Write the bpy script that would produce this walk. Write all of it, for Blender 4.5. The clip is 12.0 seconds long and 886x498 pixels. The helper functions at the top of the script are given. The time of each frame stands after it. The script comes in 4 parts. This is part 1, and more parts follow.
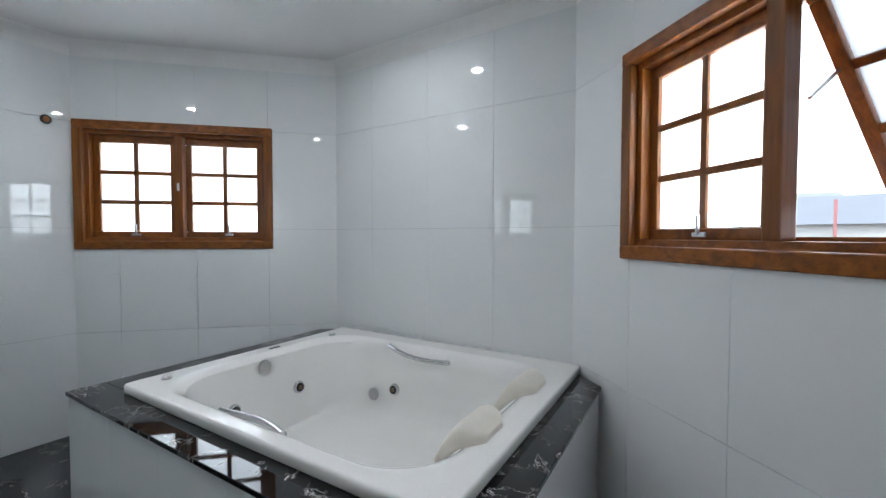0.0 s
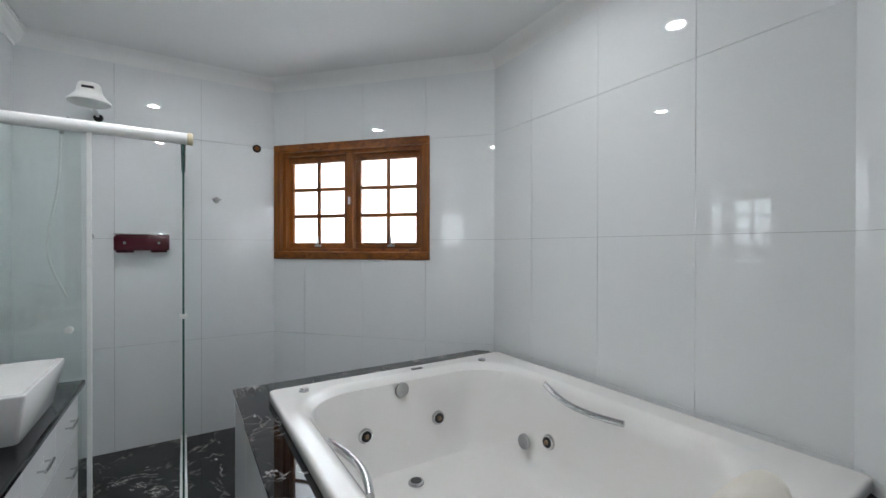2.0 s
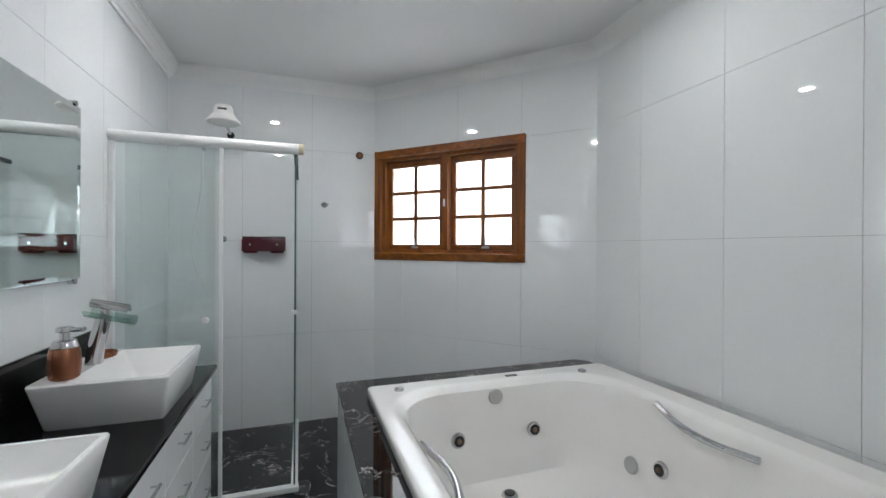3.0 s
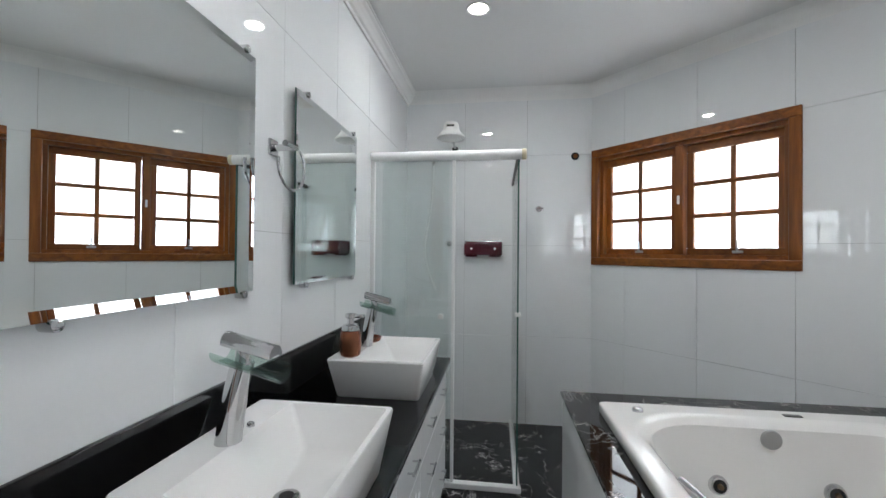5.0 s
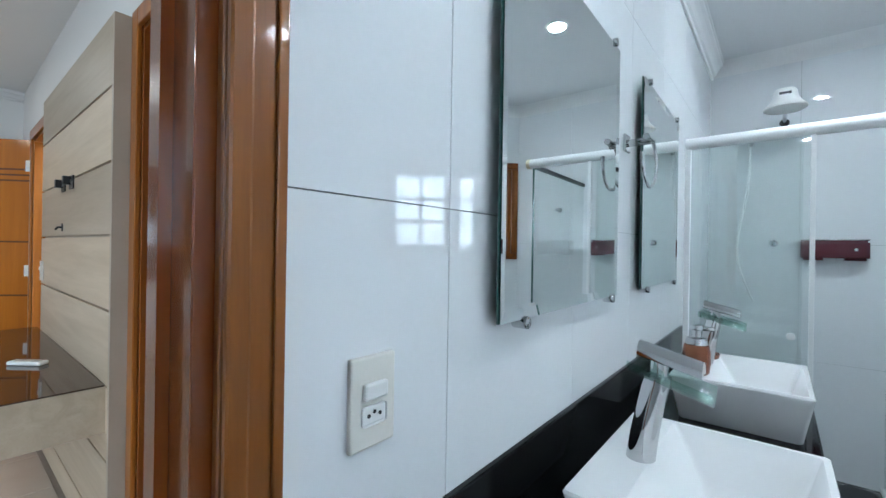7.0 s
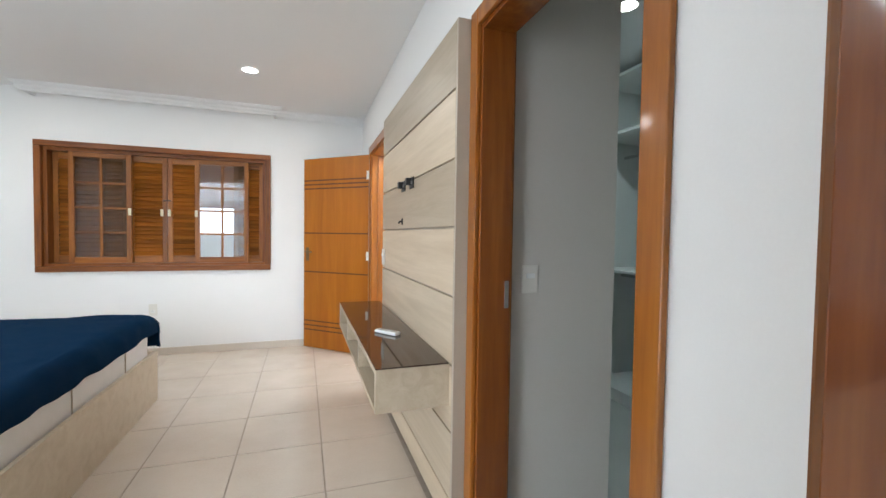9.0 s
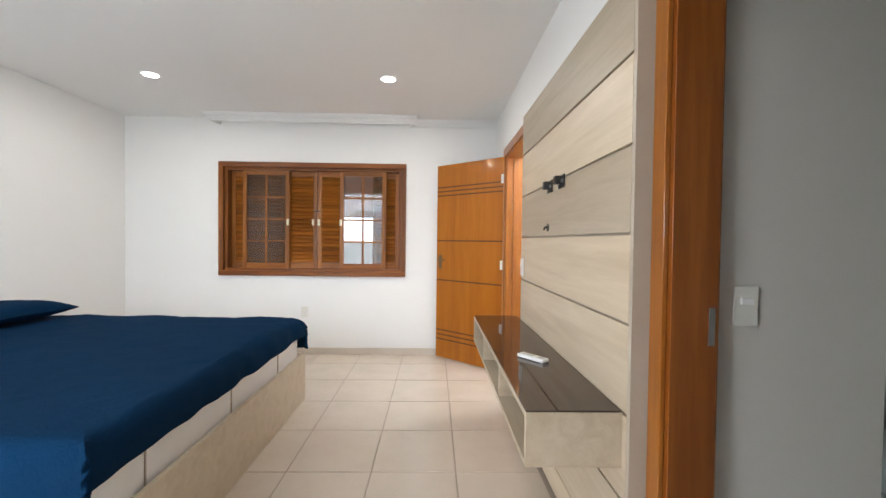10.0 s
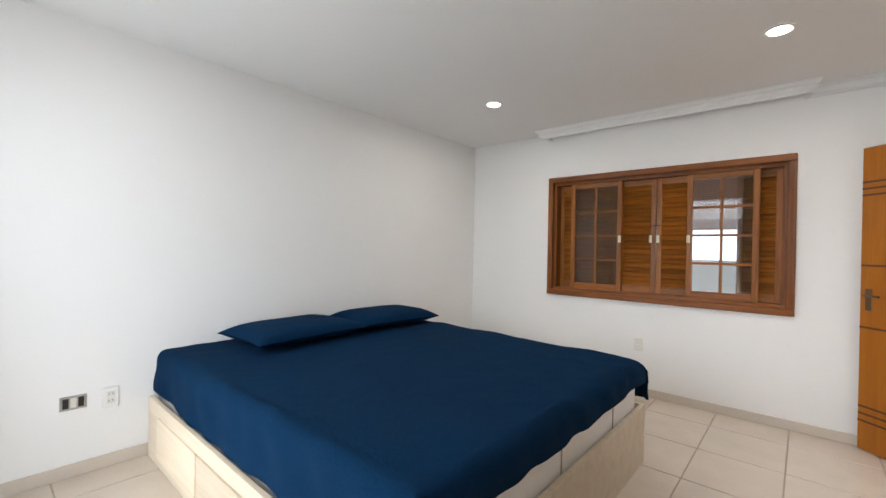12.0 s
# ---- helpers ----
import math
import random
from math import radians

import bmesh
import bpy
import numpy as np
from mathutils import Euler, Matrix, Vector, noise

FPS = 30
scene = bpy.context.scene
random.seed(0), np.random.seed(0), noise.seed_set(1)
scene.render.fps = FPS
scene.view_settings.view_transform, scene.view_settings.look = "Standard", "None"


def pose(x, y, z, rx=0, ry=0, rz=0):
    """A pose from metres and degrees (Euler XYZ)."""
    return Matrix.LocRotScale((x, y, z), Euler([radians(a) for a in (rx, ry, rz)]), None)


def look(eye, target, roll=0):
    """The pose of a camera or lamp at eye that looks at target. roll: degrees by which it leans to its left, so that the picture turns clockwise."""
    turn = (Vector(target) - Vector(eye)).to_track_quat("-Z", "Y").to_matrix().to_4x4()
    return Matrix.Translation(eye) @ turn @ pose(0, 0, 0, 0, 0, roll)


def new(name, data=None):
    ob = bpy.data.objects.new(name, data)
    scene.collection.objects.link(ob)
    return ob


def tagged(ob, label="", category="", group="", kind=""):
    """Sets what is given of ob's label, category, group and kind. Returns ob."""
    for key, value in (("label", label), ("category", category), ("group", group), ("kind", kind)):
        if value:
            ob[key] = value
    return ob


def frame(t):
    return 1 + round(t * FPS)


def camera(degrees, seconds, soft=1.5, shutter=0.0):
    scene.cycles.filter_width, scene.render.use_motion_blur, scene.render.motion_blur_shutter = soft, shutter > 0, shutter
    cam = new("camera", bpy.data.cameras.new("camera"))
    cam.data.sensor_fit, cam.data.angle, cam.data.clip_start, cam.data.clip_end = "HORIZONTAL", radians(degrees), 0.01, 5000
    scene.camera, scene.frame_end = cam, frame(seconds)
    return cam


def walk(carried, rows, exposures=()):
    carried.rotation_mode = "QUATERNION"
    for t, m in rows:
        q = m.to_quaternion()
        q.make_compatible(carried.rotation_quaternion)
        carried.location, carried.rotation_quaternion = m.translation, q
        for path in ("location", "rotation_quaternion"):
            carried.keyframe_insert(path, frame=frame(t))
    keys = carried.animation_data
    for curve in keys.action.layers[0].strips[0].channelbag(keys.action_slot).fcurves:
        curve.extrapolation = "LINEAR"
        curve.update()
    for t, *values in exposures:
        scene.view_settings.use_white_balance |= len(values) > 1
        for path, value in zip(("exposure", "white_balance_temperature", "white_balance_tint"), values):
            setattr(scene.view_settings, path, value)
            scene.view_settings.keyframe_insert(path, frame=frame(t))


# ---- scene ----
cam = camera(94.1, 12.0)
PATH = [
    (0, (0.035, -0.032, 1.295), (-1.004, 1.675, 1.232), 0.1),
    (0.5, (-0.036, 0.13, 1.298), (-1.282, 1.694, 1.243), 0.0),
    (1, (-0.1, 0.285, 1.289), (-1.516, 1.696, 1.245), 0.0),
    (1.5, (-0.117, 0.427, 1.294), (-1.682, 1.671, 1.266), 0.0),
    (2, (-0.125, 0.498, 1.291), (-1.818, 1.563, 1.282), 0.1),
    (2.5, (-0.15, 0.542, 1.296), (-1.955, 1.404, 1.289), 0.2),
    (4.5, (-0.243, 0.419, 1.284), (-2.243, 0.399, 1.302), 0.5),
    (5, (-0.257, 0.375, 1.277), (-2.239, 0.109, 1.297), 0.5),
    (5.5, (-0.257, 0.317, 1.274), (-2.187, -0.206, 1.292), 0.6),
    (6, (-0.245, 0.228, 1.277), (-2.088, -0.547, 1.293), 0.7),
    (6.5, (-0.211, 0.098, 1.279), (-1.929, -0.925, 1.293), 0.7),
    (7, (-0.165, -0.03, 1.283), (-1.716, -1.293, 1.283), 0.9),
    (7.5, (-0.116, -0.145, 1.288), (-1.469, -1.619, 1.271), 1.1),
    (9.5, (0.03, -0.528, 1.278), (-0.329, -2.494, 1.222), 0.7),
    (10, (0.038, -0.714, 1.285), (-0.007, -2.713, 1.246), 0.7),
    (10.5, (0.056, -0.887, 1.301), (0.354, -2.864, 1.281), 0.6),
    (11, (0.118, -1.006, 1.331), (0.758, -2.901, 1.324), 0.9),
    (11.5, (0.224, -1.09, 1.335), (1.201, -2.835, 1.339), 1.0),
    (12, (0.305, -1.173, 1.355), (1.622, -2.677, 1.349), 1.1),
]
EXPO = [(0, -0.1, 5900, 7), (2.0, 0.0, 6150, 8), (6.2, 0.08, 6250, 9), (7.0, 0.34, 5350, 2), (7.6, 0.5, 4950, -1), (9.3, 0.9, 6000, 7), (10.5, 0.82, 6100, 8), (12, 0.48, 6200, 9)]
walk(cam, [(t, look(eye, target, roll)) for t, eye, target, roll in PATH], EXPO)

# ---- world and large lights ----
world = bpy.data.worlds.new("sky")
scene.world = world
world.use_nodes = True
wn = world.node_tree.nodes
sky = wn.new("ShaderNodeTexSky")
sky.sky_type = "NISHITA"
sky.sun_disc = False
sky.sun_elevation, sky.sun_rotation = radians(48), radians(200)
sky.dust_density = 4.0
wn["Background"].inputs["Strength"].default_value = 0.15
world.node_tree.links.new(sky.outputs[0], wn["Background"].inputs["Color"])
sun = new("sun", bpy.data.lights.new("sun", "SUN"))
sun.data.energy, sun.data.angle, sun.data.color = 1.2, radians(12), (1, 0.96, 0.9)
sun.matrix_world = look((0, 0, 10), (1.2, 4.5, 5.0))


def area(name, m, w, h, watts, color=(1, 1, 1), spread=180):
    ob = new(name, bpy.data.lights.new(name, "AREA"))
    ob.data.shape, ob.data.size, ob.data.size_y = "RECTANGLE", w, h
    ob.data.energy, ob.data.color, ob.data.spread = watts, color, radians(spread)
    ob.matrix_world = m
    return ob


# daylight standing in the bath windows and an unseen north opening of the bedroom
area("daylight_bath_a", look((-3.55, 1.98, 1.67), (-2.0, 0.4, 1.2)), 1.3, 0.9, 28, (0.94, 0.97, 1.0))
area("daylight_bath_b", look((0.20, 2.00, 1.67), (-1.0, 0.8, 1.2)), 0.6, 0.9, 19, (0.94, 0.97, 1.0))
area("daylight_bedroom", look((2.1, -0.58, 1.25), (0.9, -4.0, 1.8)), 1.88, 2.2, 25, (0.93, 0.97, 1.0))
# unseen fill lamp added under the corridor ceiling to brighten the far doorway
area("daylight_corridor", look((-1.5, -3.95, 2.5), (-0.9, -4.3, 0.0)), 0.9, 0.5, 24, (1.0, 0.97, 0.95))


# the ceiling downlights, and an unseen closet lamp added to brighten its shelves
for x_, y_, z_, watts_, tint_ in ((-2.64, 0.25, 2.70, 8, (1.0, 0.98, 0.95)), (-0.92, 0.22, 2.70, 8, (1.0, 0.98, 0.95)), (-1.58, 1.74, 2.70, 5.5, (1.0, 0.98, 0.95)), (0.43, -4.16, 2.62, 6, (1.0, 0.93, 0.84)), (2.37, -4.17, 2.62, 6, (1.0, 0.93, 0.84)),
                               (0.43, -1.75, 2.62, 3, (1.0, 0.95, 0.88)), (2.37, -1.75, 2.62, 3, (1.0, 0.95, 0.88)), (-1.75, -2.35, 2.62, 4, (0.86, 1.0, 0.95))):
    lamp_ = area("downlight_lamp", pose(x_, y_, z_ - 0.012), 0.1, 0.1, watts_, tint_)
    lamp_.data.shape = "DISK"


# ---- materials ----
def shader(name, base, rough=0.5, metal=0.0, spec=0.5, coat=0.0):
    m = bpy.data.materials.new(name)
    m.use_nodes = True
    b = m.node_tree.nodes["Principled BSDF"]
    b.inputs["Base Color"].default_value = (*base, 1)
    b.inputs["Roughness"].default_value = rough
    b.inputs["Metallic"].default_value = metal
    b.inputs["Specular IOR Level"].default_value = spec
    b.inputs["Coat Weight"].default_value = coat
    b.inputs["Coat Roughness"].default_value = 0.08
    return m


def nodes(m):
    t = m.node_tree
    return t.nodes, t.links, t.nodes["Principled BSDF"]


def coords(m, scale=(1, 1, 1)):
    n, l, _ = nodes(m)
    g = n.new("ShaderNodeNewGeometry")
    mp = n.new("ShaderNodeMapping")
    mp.inputs["Scale"].default_value = scale
    l.new(g.outputs["Position"], mp.inputs["Vector"])
    return mp.outputs[0]


def noise_tex(m, vec, scale, detail=4, rough=0.55, distortion=0.0):
    n, l, _ = nodes(m)
    x = n.new("ShaderNodeTexNoise")
    x.inputs["Scale"].default_value, x.inputs["Detail"].default_value = scale, detail
    x.inputs["Roughness"].default_value, x.inputs["Distortion"].default_value = rough, distortion
    l.new(vec, x.inputs["Vector"])
    return x.outputs["Fac"]


def ramp(m, fac, stops):
    n, l, _ = nodes(m)
    r = n.new("ShaderNodeValToRGB")
    e = r.color_ramp.elements
    while len(e) < len(stops):
        e.new(0.5)
    for k, (p, c) in zip(e, stops):
        k.position, k.color = p, (*c, 1)
    l.new(fac, r.inputs[0])
    return r.outputs[0]


def blend(m, a, b, fac, mode="MIX"):
    n, l, _ = nodes(m)
    x = n.new("ShaderNodeMix")
    x.data_type, x.blend_type = "RGBA", mode
    for sock, v in ((x.inputs[0], fac), (x.inputs[6], a), (x.inputs[7], b)):
        if hasattr(v, "node"):
            l.new(v, sock)
        elif isinstance(v, tuple):
            sock.default_value = (*v, 1)
        else:
            sock.default_value = v
    return x.outputs[2]


def to_base(m, sock):
    n, l, b = nodes(m)
    l.new(sock, b.inputs["Base Color"])


def bump(m, fac, strength=0.1, dist=0.002):
    n, l, b = nodes(m)
    x = n.new("ShaderNodeBump")
    x.inputs["Strength"].default_value, x.inputs["Distance"].default_value = strength, dist
    l.new(fac, x.inputs["Height"])
    l.new(x.outputs[0], b.inputs["Normal"])


def rough_from(m, fac, lo, hi):
    n, l, b = nodes(m)
    r = n.new("ShaderNodeMapRange")
    r.inputs["To Min"].default_value, r.inputs["To Max"].default_value = lo, hi
    l.new(fac, r.inputs[0])
    l.new(r.outputs[0], b.inputs["Roughness"])


def mottled(name, c1, c2, scale, rough, spec=0.5, metal=0.0, coat=0.0, relief=0.05, fine=90, rvar=0.06):
    m = shader(name, c1, rough, metal, spec, coat)
    v = coords(m)
    big = noise_tex(m, v, scale, 5)
    small = noise_tex(m, v, fine, 3)
    to_base(m, blend(m, ramp(m, big, [(0.3, c1), (0.7, c2)]), c2, small))
    rough_from(m, big, max(0.002, rough - rvar), rough + rvar)
    if relief:
        bump(m, small, relief, 0.001)
    return m


def wood(name, dark, mid, light, axis, rough=0.42, coat=0.0, grain=26, vary=True):
    """Varnished wood whose grain runs along one world axis: 0 x, 1 y, 2 z."""
    m = shader(name, mid, rough, coat=coat, spec=0.35)
    s = [1.0, 1.0, 1.0]
    s[axis] = 0.06
    v = coords(m, s)
    a = noise_tex(m, v, grain, 6, 0.6, 0.6)
    b = noise_tex(m, v, grain * 6, 3, 0.7)
    col = ramp(m, a, [(0.28, dark), (0.5, mid), (0.72, light)])
    col = blend(m, col, dark, ramp(m, b, [(0.52, (0, 0, 0)), (0.75, (0.45, 0.45, 0.45))]))
    if vary:
        n, l, _ = nodes(m)
        oi = n.new("ShaderNodeObjectInfo")
        col = blend(m, col, ramp(m, oi.outputs["Random"], [(0, (0.72, 0.72, 0.72)), (1, (1.15, 1.12, 1.1))]), 1.0, "MULTIPLY")
    to_base(m, col)
    bump(m, b, 0.06, 0.0006)
    return m


WALL_TILE = mottled("glazed_white_tile", (0.74, 0.76, 0.775), (0.80, 0.815, 0.825), 1.6, 0.005, 0.6, relief=0, rvar=0.002)
GROUT = mottled("grey_grout", (0.36, 0.37, 0.37), (0.5, 0.51, 0.51), 12, 0.8, 0.2)
PAINT = mottled("white_wall_paint", (0.80, 0.79, 0.775), (0.84, 0.835, 0.82), 0.8, 0.62, 0.3, relief=0.05, fine=160)
CEIL = mottled("ceiling_paint", (0.69, 0.695, 0.69), (0.73, 0.73, 0.725), 0.7, 0.6, 0.3, relief=0.03, fine=140)
PLASTER = mottled("plaster_moulding", (0.78, 0.78, 0.77), (0.83, 0.83, 0.82), 3, 0.5, 0.3)
FLOOR_TILE = mottled("beige_ceramic_tile", (0.50, 0.42, 0.335), (0.61, 0.53, 0.44), 3.5, 0.2, 0.5, relief=0.03)
BASEB = mottled("beige_skirting_tile", (0.55, 0.48, 0.40), (0.62, 0.55, 0.47), 4, 0.3)
FLOOR_GROUT = mottled("brown_floor_grout", (0.30, 0.25, 0.20), (0.38, 0.32, 0.26), 20, 0.85, 0.2)


def marble(name):
    m = shader(name, (0.012, 0.012, 0.013), 0.03, spec=0.4)
    v = coords(m)
    n, l, _ = nodes(m)
    w = noise_tex(m, v, 3.4, 8, 0.62, 1.3)
    ab = n.new("ShaderNodeMath")
    ab.operation = "SUBTRACT"
    ab.inputs[1].default_value = 0.5
    l.new(w, ab.inputs[0])
    a2 = n.new("ShaderNodeMath")
    a2.operation = "ABSOLUTE"
    l.new(ab.outputs[0], a2.inputs[0])
    vein = ramp(m, a2.outputs[0], [(0.0, (0.60, 0.58, 0.56)), (0.008, (0.14, 0.135, 0.13)), (0.02, (0, 0, 0))])
    gate = ramp(m, noise_tex(m, v, 5.5, 3), [(0.45, (0, 0, 0)), (0.58, (1, 1, 1))])
    veins = blend(m, vein, gate, 1.0, "MULTIPLY")
    cloud = ramp(m, noise_tex(m, v, 9, 6), [(0.35, (0.008, 0.008, 0.009)), (0.75, (0.022, 0.022, 0.023))])
    to_base(m, blend(m, cloud, veins, 1.0, "ADD"))
    return m


MARBLE = marble("black_veined_marble")
GRANITE = mottled("black_granite", (0.004, 0.004, 0.0045), (0.007, 0.007, 0.008), 30, 0.07, 0.3, relief=0, rvar=0.01)
ACRYLIC = mottled("white_tub_acrylic", (0.80, 0.785, 0.765), (0.835, 0.82, 0.80), 2, 0.10, 0.5, relief=0, coat=0.0)
CERAMIC = mottled("white_ceramic", (0.82, 0.815, 0.81), (0.85, 0.845, 0.84), 3, 0.07, 0.6, relief=0, rvar=0.02)
CHROME = shader("chrome", (0.60, 0.60, 0.61), 0.05, 1.0)
STEEL = shader("brushed_steel", (0.45, 0.45, 0.45), 0.28, 1.0)
DARK_METAL = shader("dark_metal", (0.03, 0.03, 0.03), 0.35, 0.6)
COPPER = mottled("copper_resin", (0.22, 0.08, 0.04), (0.30, 0.115, 0.06), 20, 0.25, metal=0.7, relief=0)
MIRROR = shader("silvered_mirror", (0.80, 0.83, 0.82), 0.0, 1.0)
WHITE_ALU = mottled("white_painted_aluminium", (0.78, 0.79, 0.79), (0.83, 0.835, 0.83), 9, 0.3)
CREAM = mottled("yellowed_plastic", (0.62, 0.55, 0.36), (0.7, 0.63, 0.45), 14, 0.45)
WHITE_PLASTIC = mottled("white_plastic", (0.76, 0.76, 0.74), (0.8, 0.8, 0.78), 9, 0.35, relief=0)
IVORY = mottled("ivory_plastic", (0.70, 0.68, 0.62), (0.74, 0.72, 0.66), 9, 0.35, relief=0)
BLACK = shader("black_plastic", (0.015, 0.015, 0.016), 0.4)
MAROON = mottled("maroon_lacquer", (0.055, 0.008, 0.016), (0.075, 0.012, 0.022), 8, 0.2, relief=0)
PILLOW_FOAM = mottled("cream_foam_pillow", (0.70, 0.655, 0.57), (0.76, 0.715, 0.64), 12, 0.55, relief=0.1)
CABINET = mottled("white_lacquered_board", (0.78, 0.785, 0.785), (0.82, 0.825, 0.825), 4, 0.25, relief=0)
CLOSET_BOARD = mottled("white_melamine", (0.70, 0.72, 0.70), (0.75, 0.765, 0.75), 5, 0.4, relief=0.02)
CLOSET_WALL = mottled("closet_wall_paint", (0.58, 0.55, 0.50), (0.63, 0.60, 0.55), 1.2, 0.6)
W_X = wood("varnished_wood_x", (0.10, 0.026, 0.003), (0.225, 0.068, 0.007), (0.32, 0.108, 0.013), 0)
W_Y = wood("varnished_wood_y", (0.10, 0.026, 0.003), (0.225, 0.068, 0.007), (0.32, 0.108, 0.013), 1)
W_Z = wood("varnished_wood_z", (0.10, 0.026, 0.003), (0.225, 0.068, 0.007), (0.32, 0.108, 0.013), 2, 0.4, 0.1)
H_X = wood("honey_shutter_wood_x", (0.14, 0.040, 0.005), (0.29, 0.10, 0.012), (0.38, 0.145, 0.02), 0, 0.4, 0.0)
H_Z = wood("honey_shutter_wood_z", (0.14, 0.040, 0.005), (0.29, 0.10, 0.012), (0.38, 0.145, 0.02), 2, 0.4, 0.0)
DOOR_WOOD = wood("honey_door_veneer", (0.32, 0.098, 0.006), (0.38, 0.125, 0.007), (0.44, 0.150, 0.010), 2, 0.34, 0.1, 14, vary=False)
FRAME_WOOD = wood("orange_frame_wood", (0.24, 0.075, 0.009), (0.33, 0.112, 0.014), (0.40, 0.145, 0.02), 2, 0.28, 0.3, 18, vary=False)
JAMB_WOOD = wood("reddish_frame_wood", (0.17, 0.044, 0.007), (0.225, 0.062, 0.009), (0.28, 0.085, 0.013), 2, 0.25, 0.5, 15, vary=False)
CASING_WOOD = wood("brown_casing_wood", (0.15, 0.048, 0.008), (0.225, 0.076, 0.011), (0.29, 0.105, 0.017), 2, 0.3, 0.3, 15, vary=False)
GROOVE = shader("dark_door_groove", (0.10, 0.028, 0.006), 0.5)
LAMINATE = wood("pale_oak_laminate", (0.46, 0.37, 0.255), (0.53, 0.44, 0.32), (0.59, 0.50, 0.375), 1, 0.42, 0.0, 16)
LAM_EDGE = mottled("taupe_laminate_edge", (0.40, 0.335, 0.26), (0.45, 0.38, 0.30), 8, 0.45)
BED_BOARD = wood("pale_bed_laminate", (0.60, 0.50, 0.36), (0.68, 0.58, 0.44), (0.73, 0.64, 0.50), 0, 0.42, 0.0, 14)
BROWN_GLASS = shader("brown_glass_top", (0.045, 0.026, 0.018), 0.03, spec=0.7)
NAVY = mottled("navy_quilt", (0.0017, 0.0140, 0.040), (0.0030, 0.0230, 0.061), 2.2, 0.9, 0.06, relief=0, fine=230)
bump(NAVY, noise_tex(NAVY, coords(NAVY), 60, 5, 0.75), 0.9, 0.008)
MATTRESS = mottled("quilted_mattress", (0.78, 0.76, 0.73), (0.84, 0.82, 0.80), 9, 0.8, 0.2, relief=0.35, fine=45)
LEAF = mottled("foliage", (0.04, 0.075, 0.03), (0.08, 0.12, 0.05), 0.4, 0.8)
ROOF = mottled("grey_roof_sheet", (0.24, 0.27, 0.31), (0.31, 0.34, 0.38), 0.3, 0.6)
FACADE = mottled("pale_facade", (0.5, 0.5, 0.49), (0.6, 0.6, 0.58), 0.4, 0.8)
RED = mottled("pale_red_paint", (0.42, 0.16, 0.16), (0.50, 0.22, 0.21), 0.6, 0.6)
EARTH = mottled("dry_ground", (0.16, 0.14, 0.11), (0.22, 0.19, 0.15), 0.1, 0.9)


def clear_glass(name, tint, rough=0.0):
    m = bpy.data.materials.new(name)
    m.use_nodes = True
    n, l = m.node_tree.nodes, m.node_tree.links
    out = n["Material Output"]
    n.remove(n["Principled BSDF"])
    tr, gl, mix, lw, pw, fr = (n.new("ShaderNode" + k) for k in ("BsdfTransparent", "BsdfGlossy", "MixShader", "LayerWeight", "Math", "MapRange"))
    tr.inputs[0].default_value = (*tint, 1)
    gl.inputs["Roughness"].default_value = rough
    lw.inputs[0].default_value = 0.5
    pw.operation = "POWER"
    pw.inputs[1].default_value = 4.0
    fr.inputs["To Min"].default_value, fr.inputs["To Max"].default_value = 0.035, 0.75
    l.new(lw.outputs["Facing"], pw.inputs[0])
    l.new(pw.outputs[0], fr.inputs[0])
    l.new(fr.outputs[0], mix.inputs[0])
    l.new(tr.outputs[0], mix.inputs[1])
    l.new(gl.outputs[0], mix.inputs[2])
    l.new(mix.outputs[0], out.inputs[0])
    return m


def frosted(name, color):
    m = bpy.data.materials.new(name)
    m.use_nodes = True
    n, l = m.node_tree.nodes, m.node_tree.links
    out = n["Material Output"]
    n.remove(n["Principled BSDF"])
    tr, gl, mix = (n.new("ShaderNode" + k) for k in ("BsdfTranslucent", "BsdfGlossy", "MixShader"))
    tr.inputs[0].default_value = (*color, 1)
    gl.inputs["Roughness"].default_value = 0.25
    mix.inputs[0].default_value = 0.06
    l.new(tr.outputs[0], mix.inputs[1])
    l.new(gl.outputs[0], mix.inputs[2])
    l.new(mix.outputs[0], out.inputs[0])
    return m


def glow(name, color, strength):
    m = shader(name, color)
    b = m.node_tree.nodes["Principled BSDF"]
    b.inputs["Emission Color"].default_value = (*color, 1)
    b.inputs["Emission Strength"].default_value = strength
    return m


GLASS = clear_glass("shower_glass", (0.96, 0.98, 0.975))
PANE = clear_glass("window_glass", (0.74, 0.77, 0.77))
GREEN_GLASS = clear_glass("green_glass", (0.80, 0.89, 0.855))
GLASS_EDGE = shader("green_glass_edge", (0.05, 0.12, 0.105), 0.12)
AGED_BRASS = shader("aged_brass", (0.20, 0.14, 0.09), 0.38, 1.0)
FROST = frosted("frosted_window_glass", (0.95, 0.96, 0.96))
LAMP_GLOW = glow("lamp_glow", (1.0, 0.96, 0.88), 14)


# ---- building blocks ----
def box(bm, x0, x1, y0, y1, z0, z1, bevel=0.0, seg=2):
    got = bmesh.ops.create_cube(bm, size=1, matrix=Matrix.Translation(((x0 + x1) / 2, (y0 + y1) / 2, (z0 + z1) / 2)) @ Matrix.Diagonal((abs(x1 - x0), abs(y1 - y0), abs(z1 - z0), 1)))
    if bevel:
        edges = {e for v in got["verts"] for e in v.link_edges}
        bmesh.ops.bevel(bm, geom=list(edges), offset=bevel, segments=seg, affect="EDGES", profile=0.5)
    return bm


def B(*a, **k):
    return box(bmesh.new(), *a, **k)


